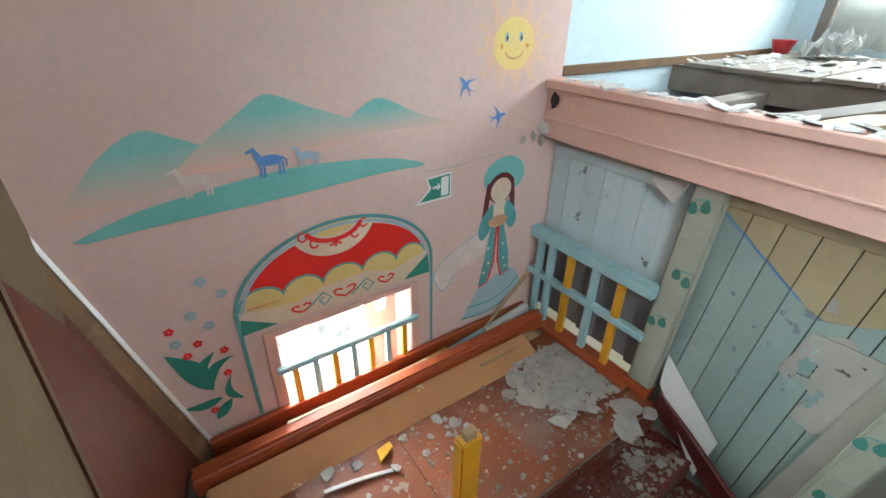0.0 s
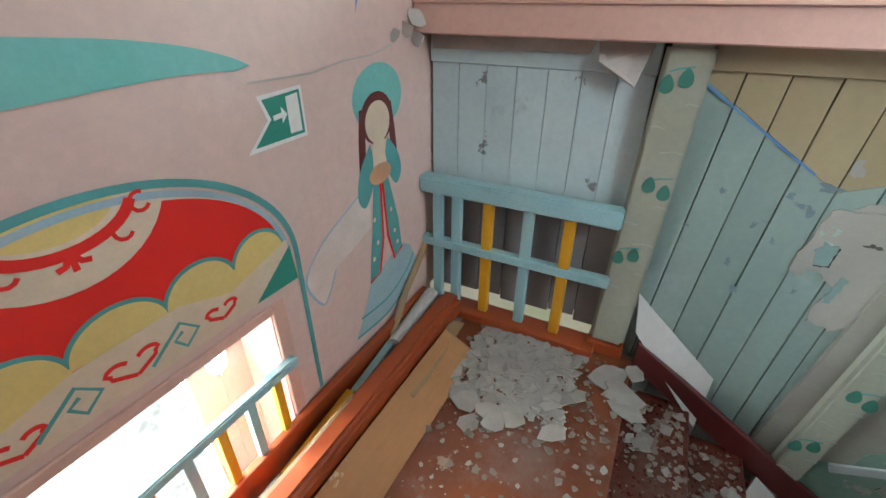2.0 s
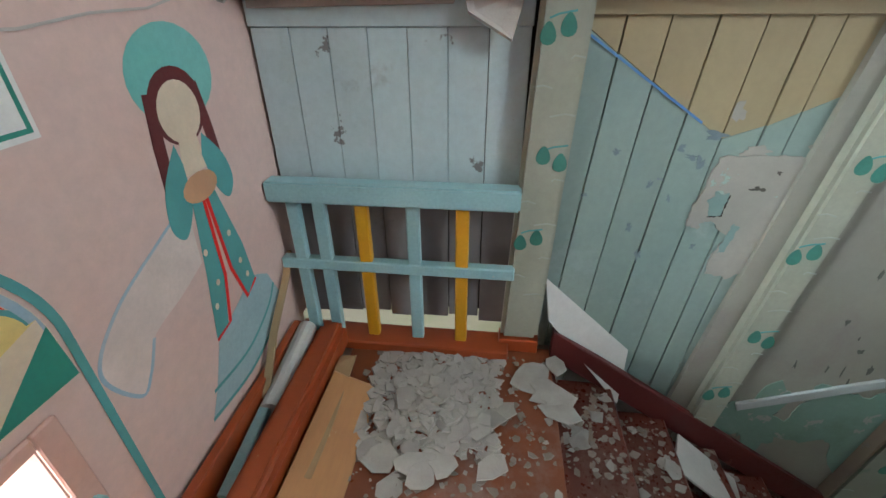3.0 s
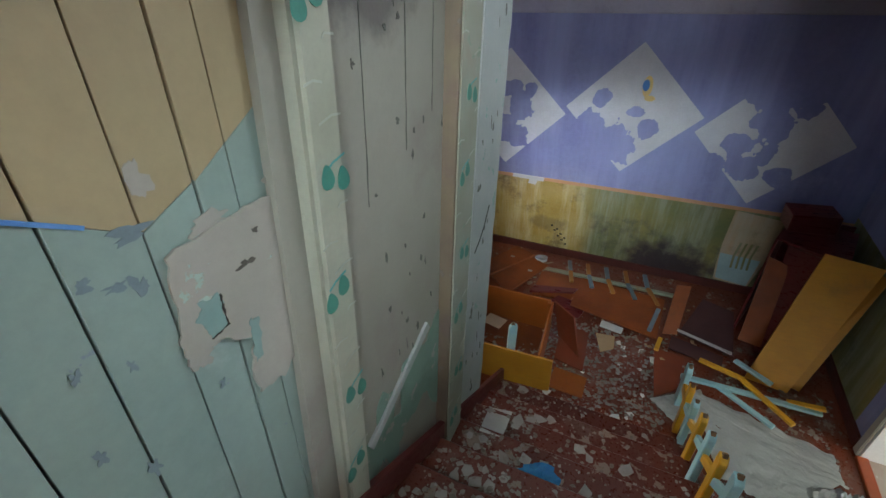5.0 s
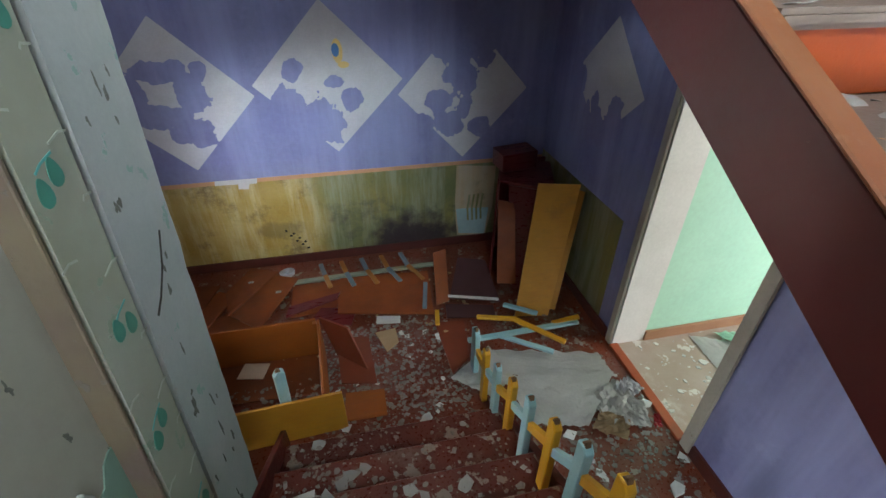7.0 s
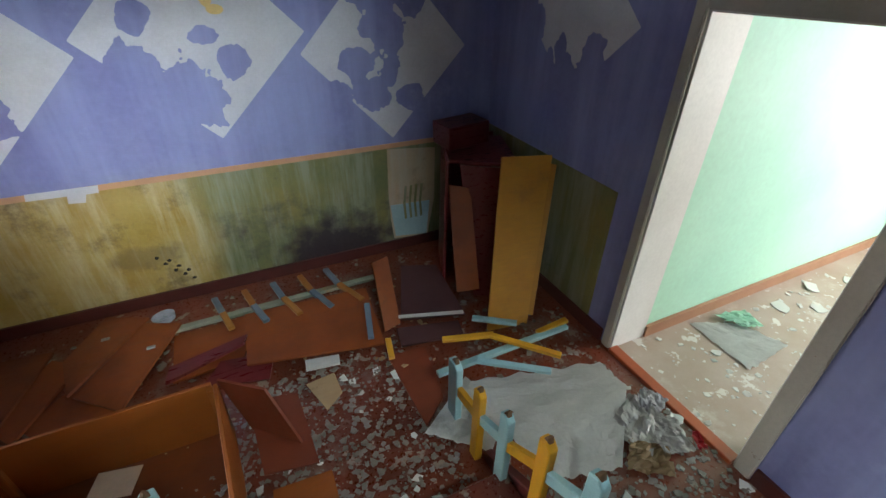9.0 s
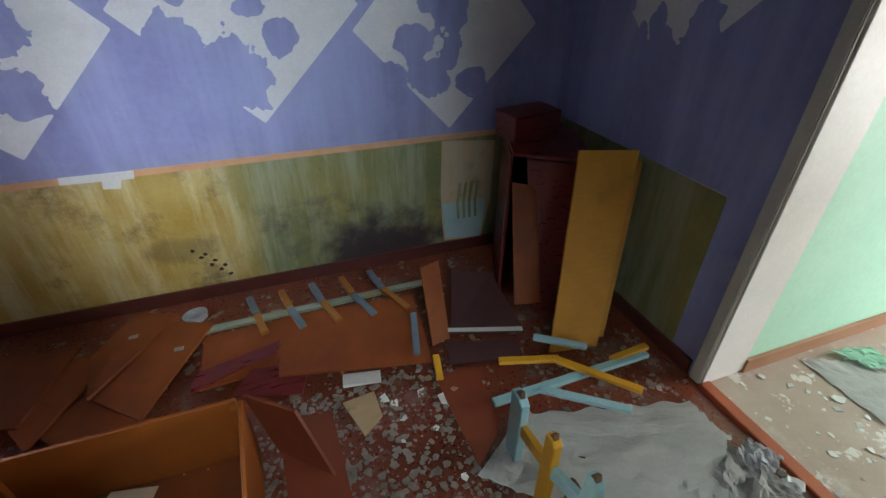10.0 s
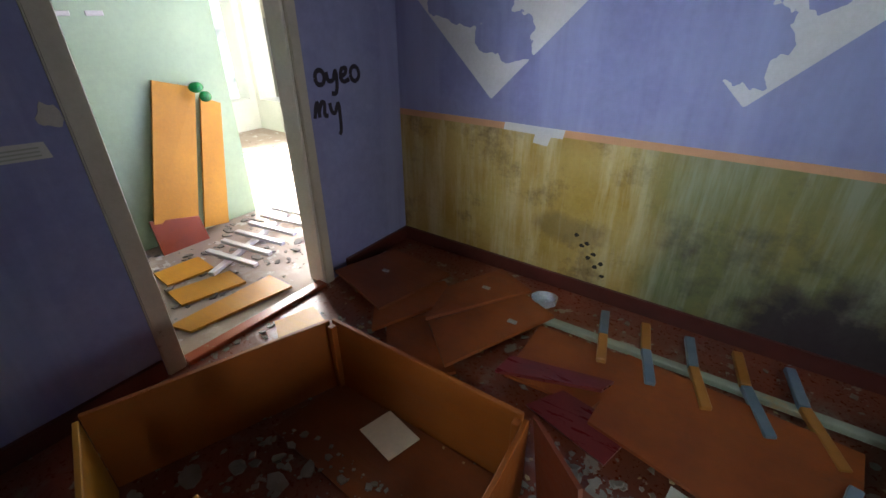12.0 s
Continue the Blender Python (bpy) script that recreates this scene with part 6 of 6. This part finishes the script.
for i, (x, y, s, r) in enumerate(((-0.16, -1.52, 0.17, 20), (-0.26, -1.40, 0.12, 70), (-0.05, -1.34, 0.12, 140), (-0.33, -1.60, 0.10, 200))):
    thing("crumpled_paper", crumpled(16, 16, ((-s, -s * 0.8, 0), (s, -s * 0.7, 0.01), (s * 0.9, s * 0.8, 0), (-s * 0.8, s * 0.7, 0.02)), 0.028, 11.0 + i), (BOARD_WHITE, BOARD_WHITE, BARE_WOOD, PAPER)[i],
          ("crumpled white paper on the floor", "crumpled white paper on the floor", "torn square of brown card", "crumpled grey paper on the floor")[i], "paper", pose(x, y, 0.01, 0, 0, r), "litter by the doorway")
thing("red_wrapper", crumpled(8, 6, ((-0.06, -0.02, 0), (0.06, -0.03, 0.01), (0.05, 0.03, 0), (-0.05, 0.02, 0.01)), 0.02, 30.0), RED_PLASTIC, "small red plastic wrapper in the litter", "wrapper", pose(-0.38, -1.30, 0.02, 0, 0, 60))
scatter("floor_rubble", [(0.85, 1.95, -2.75, -1.55, 0.001, 1700), (-0.42, 0.7, -1.75, -0.6, 0.001, 1300), (1.9, 2.9, -2.2, -1.7, 0.03, 220), (-0.42, 3.6, -3.8, -1.6, 0.001, 500), (-0.4, 0.5, -2.6, -1.9, 0.001, 260), (2.9, 3.66, -2.9, -1.6, 0.001, 260)],
        DEBRIS, "plaster crumbs and rubble over the floor", 21, size=(0.004, 0.026))
scatter("floor_flakes", [(0.9, 1.9, -2.6, -1.5, 0.002, 34), (-0.42, 0.7, -1.8, -0.7, 0.002, 40)], SHEET, "pale plaster flakes over the floor", 22, size=(0.02, 0.075), flat=0.15)
scatter("wood_splinters", [(0.6, 3.4, -3.5, -2.4, 0.03, 120)], BARE_WOOD, "wood chips over the fallen boards", 23, size=(0.008, 0.03), flat=0.3)
slabs("rubble_lump", [(2.72, -1.95, 0.02, 0.05, 20), (2.80, -2.02, 0.02, 0.04, -20), (2.66, -2.05, 0.02, 0.045, 10), (2.90, -1.90, 0.02, 0.05, 15), (3.02, -1.78, 0.01, 0.06, 10), (2.6, -1.86, 0.02, 0.05, -14)], DEBRIS, "grey lump of rubble inside the carcass", 7, "rubble lumps")

# marks on the east wall
scrawl = holder("graffiti", "two short lines of black sprayed scribble", "graffiti")


def sprayed(knots, w=0.026):
    """One sprayed letter stroke on the east wall."""
    path = smooth_path(knots, 6)
    line = ribbon(path, w)
    n = len(path)
    bm = bmesh.new()
    vs = [bm.verts.new((EAST - 0.002 - 0.00002 * (i if i < n else 2 * n - 1 - i), u, v)) for i, (u, v) in enumerate(line)]
    for i in range(n - 1):
        bm.faces.new((vs[i], vs[i + 1], vs[2 * n - 2 - i], vs[2 * n - 1 - i]))
    part("stroke", bm, INK, scrawl)


def ring_letter(y, z, r):
    sprayed([(y + r * math.cos(a), z + 1.15 * r * math.sin(a)) for a in [0.785 * i for i in range(9)]])


ring_letter(-3.215, 1.285, 0.034)
sprayed([(-3.265, 1.31), (-3.275, 1.265), (-3.31, 1.262), (-3.335, 1.31), (-3.34, 1.25), (-3.325, 1.19), (-3.29, 1.19)])
sprayed([(-3.37, 1.275), (-3.405, 1.285), (-3.42, 1.315), (-3.385, 1.315), (-3.372, 1.27), (-3.395, 1.245), (-3.44, 1.255)])
ring_letter(-3.487, 1.28, 0.036)
sprayed([(-3.145, 1.07), (-3.16, 1.13), (-3.175, 1.15), (-3.18, 1.07)])
sprayed([(-3.18, 1.10), (-3.205, 1.15), (-3.225, 1.14), (-3.22, 1.08), (-3.245, 1.07)])
sprayed([(-3.265, 1.14), (-3.275, 1.09), (-3.30, 1.08), (-3.33, 1.13), (-3.335, 1.05), (-3.33, 0.97), (-3.315, 0.945)])
sticker = holder("wall_sticker", "torn white sticker with grey lines on the violet wall", "sticker")
part("paper", prism([(-1.74, 1.15), (-1.93, 1.14), (-1.92, 1.20), (-1.75, 1.21)], 0.002, "x", EAST - 0.004), BOARD_WHITE, sticker)
for i in range(3):
    part("line", prism([(-1.755, 1.158 + 0.014 * i), (-1.90, 1.152 + 0.014 * i), (-1.90, 1.158 + 0.014 * i), (-1.755, 1.164 + 0.014 * i)], 0.001, "x", EAST - 0.0055), BARK, sticker)
thing("bare_patch", prism(blot(-1.97, 1.28, 0.035, 0.045, 4.0, 20), 0.002, "x", EAST - 0.003), PLASTER, "small bare patch of plaster on the violet wall", "patch")
for i, (x, z) in enumerate(((2.31, 0.40), (2.27, 0.34), (2.24, 0.36), (2.22, 0.27), (2.19, 0.30), (2.17, 0.22), (2.14, 0.25), (2.12, 0.17))):
    thing("nail_hole", prism(blot(x, z, 0.016, 0.013, i, 10), 0.001, "y", SOUTH + 0.0045), DARK, "small dark hole knocked in the dado", "hole", group="holes in the dado")

# ---- room beyond the east doorway ----
panel("standing_board", (5.02, -2.62, 0.24), (5.05, -2.95, 0.16), (5.15, -3.24, 1.12), (5.14, -2.95, 1.20), 0.018, VENEER_YELLOW, "tall yellow veneered board leaning on the mint wall")
panel("standing_board", (5.03, -2.97, 0.08), (5.05, -3.18, 0.04), (5.15, -3.41, 0.98), (5.145, -3.26, 1.05), 0.018, VENEER_YELLOW, "narrow yellow veneered board leaning on the mint wall")
panel("standing_board", (4.98, -2.60, 0.0), (4.98, -2.96, 0.0), (5.03, -2.95, 0.19), (5.03, -2.60, 0.27), 0.02, ORANGE, "orange veneered drawer front standing on the floor")
bottle = bmesh.new()
bmesh.ops.create_uvsphere(bottle, u_segments=14, v_segments=8, radius=0.055)
thing("green_bottle", bottle, GREEN_GLASS, "crushed green plastic bottle on the leaning boards", "bottle", Matrix.Translation((5.06, -3.20, 1.13)) @ Matrix.Diagonal((0.8, 1.0, 0.7, 1)))
bottle = bmesh.new()
bmesh.ops.create_uvsphere(bottle, u_segments=14, v_segments=8, radius=0.045)
thing("green_bottle", bottle, GREEN_GLASS, "crushed green plastic bottle on the leaning boards", "bottle", Matrix.Translation((5.05, -3.25, 1.06)) @ Matrix.Diagonal((0.8, 1.0, 0.9, 1)))
cross = []
for i in range(6):
    c = Vector((4.40, -2.78, 0.07)) + Vector((0.06, -0.155, 0)) * i
    cross.append((c + Vector((0.22, 0.02, 0)), c + Vector((-0.26, -0.06, 0)), WHITE_PAINT))
rail_piece("white_lattice", (4.34, -2.62, 0.035), (4.80, -3.66, 0.035), cross, "white painted railing lying on the floor", mats=(WHITE_PAINT,))
panel("veneer_board", (4.05, -2.20, 0.02), (3.90, -2.24, 0.02), (3.80, -2.86, 0.03), (4.04, -2.86, 0.03), 0.016, VENEER_YELLOW, "yellow veneered panel on the floor beyond the doorway")
panel("veneer_board", (4.42, -2.36, 0.02), (4.20, -2.34, 0.02), (4.10, -2.72, 0.03), (4.32, -2.74, 0.03), 0.016, VENEER_YELLOW, "yellow veneered panel on the floor beyond the doorway")
panel("veneer_board", (4.74, -2.42, 0.02), (4.50, -2.40, 0.02), (4.45, -2.70, 0.03), (4.70, -2.72, 0.03), 0.016, VENEER_YELLOW, "yellow veneered panel on the floor beyond the doorway")
scatter("east_room_litter", [(3.98, 5.1, -4.2, -2.1, 0.001, 260), (5.4, 8.0, -5.0, -3.0, 0.001, 260)], DEBRIS, "litter over the floor of the room beyond", 31, size=(0.01, 0.05))
marks = holder("repair_marks", "two white repair marks on the mint wall", "marks")
for y in (-2.62, -2.80):
    part("mark", bevelled(boxes((5.172, 5.18, y, y + 0.10, 1.60, 1.63)), 0.002), WHITE_PAINT, marks)


# ---- room beyond the west doorway ----
thing("lino_sheet", crumpled(16, 12, ((-1.18, -2.02, 0.004), (-1.50, -1.86, 0.004), (-1.62, -1.56, 0.004), (-1.15, -1.52, 0.004)), 0.008, 41.0), SHEET, "loose grey sheet on the floor beyond the doorway", "sheet")
thing("green_flake", crumpled(8, 8, ((-1.38, -1.98, 0.03), (-1.66, -1.92, 0.03), (-1.62, -1.74, 0.02), (-1.48, -1.80, 0.02)), 0.02, 43.0), MINT, "curled flake of mint paint on the floor", "paint flake")
slabs("paint_flake", [(-2.0, -1.84, 0.002, 0.09, 3), (-2.25, -1.70, 0.002, 0.07, -4), (-2.5, -1.9, 0.002, 0.08, 5), (-2.9, -1.8, 0.002, 0.09, 3), (-1.1, -1.72, 0.002, 0.04, 2)], BOARD_WHITE, "pale flake of fallen paint on the floor", 44, "paint flakes beyond the doorway")
scatter("west_room_litter", [(-3.6, -0.5, -2.0, -0.9, 0.001, 330)], BOARD_WHITE, "paint crumbs over the floor beyond the doorway", 45, size=(0.006, 0.03), flat=0.2)

# ---- upper floor ----
deck = bpy.data.objects["floor_upper"]
for i in range(9):
    y = 2.10 - 0.29 * i
    part("floor_board", bevelled(boxes((3.50 - 0.03 * (i % 3), 5.38, y - 0.27, y, 3.602, 3.632)), 0.004), OLD_WOOD, deck)
for i, y in enumerate((1.55, 0.62, -0.2)):
    thing("joist", bevelled(boxes((2.26, 3.54, y - 0.06, y + 0.06, 3.302, 3.50)), 0.008), OLD_WOOD, "old grey floor joist laid bare", "joist", group="bare joists")
thing("loose_floorboard", plank(1.25, 0.14, 0.03, 0.01, 4, 0.03), OLD_WOOD, "loose floorboard across the bare joists", "floorboard", pose(2.30, 1.15, 3.51, 0, -3, -24))
thing("loose_floorboard", plank(1.1, 0.16, 0.03, 0.01, 8, 0.03), BARE_WOOD, "loose floorboard across the bare joists", "floorboard", pose(2.32, 0.80, 3.51, 0, -2, -6))
scatter("upper_litter", [(2.28, 3.5, -0.3, 2.15, 3.302, 420), (3.5, 5.3, -0.3, 2.15, 3.634, 260), (2.13, 2.23, -1.5, 2.1, 3.602, 160)], SHEET, "plaster and paper litter on the upper floor", 51, size=(0.015, 0.07), flat=0.25)
bm = bmesh.new()
bmesh.ops.create_cone(bm, cap_ends=True, segments=18, radius1=0.06, radius2=0.10, depth=0.12)
thing("red_bowl", bm, RED_PLASTIC, "small red plastic bowl on the upper floor", "bowl", pose(5.02, 2.06, 3.69, 0, 0, 0))
thing("crumpled_plastic", crumpled(18, 14, ((4.55, 1.75, 3.64), (5.0, 1.9, 3.64), (5.1, 1.5, 3.66), (4.6, 1.4, 3.65)), 0.16, 61.0), BOARD_WHITE, "crumpled whitish plastic on the upper floor", "plastic sheet")
post = holder("window_post", "flaking window post with plastic curtain", "window post")
part("post", bevelled(boxes((5.28, 5.36, 1.86, 1.95, 3.60, TOP)), 0.01), OLD_WOOD, post)
part("curtain", crumpled(14, 20, ((5.30, 1.84, 3.66), (5.30, 0.9, 3.66), (5.34, 0.9, 5.8), (5.34, 1.84, 5.8)), 0.05, 66.0), BOARD_WHITE, post, "sheet of cloudy plastic")
thing("skirting_upper", bevelled(boxes((2.26, 5.3, 2.19, 2.218, 3.60, 3.66)), 0.004), ROT, "rotten brown skirting on the pale blue wall", "skirting")
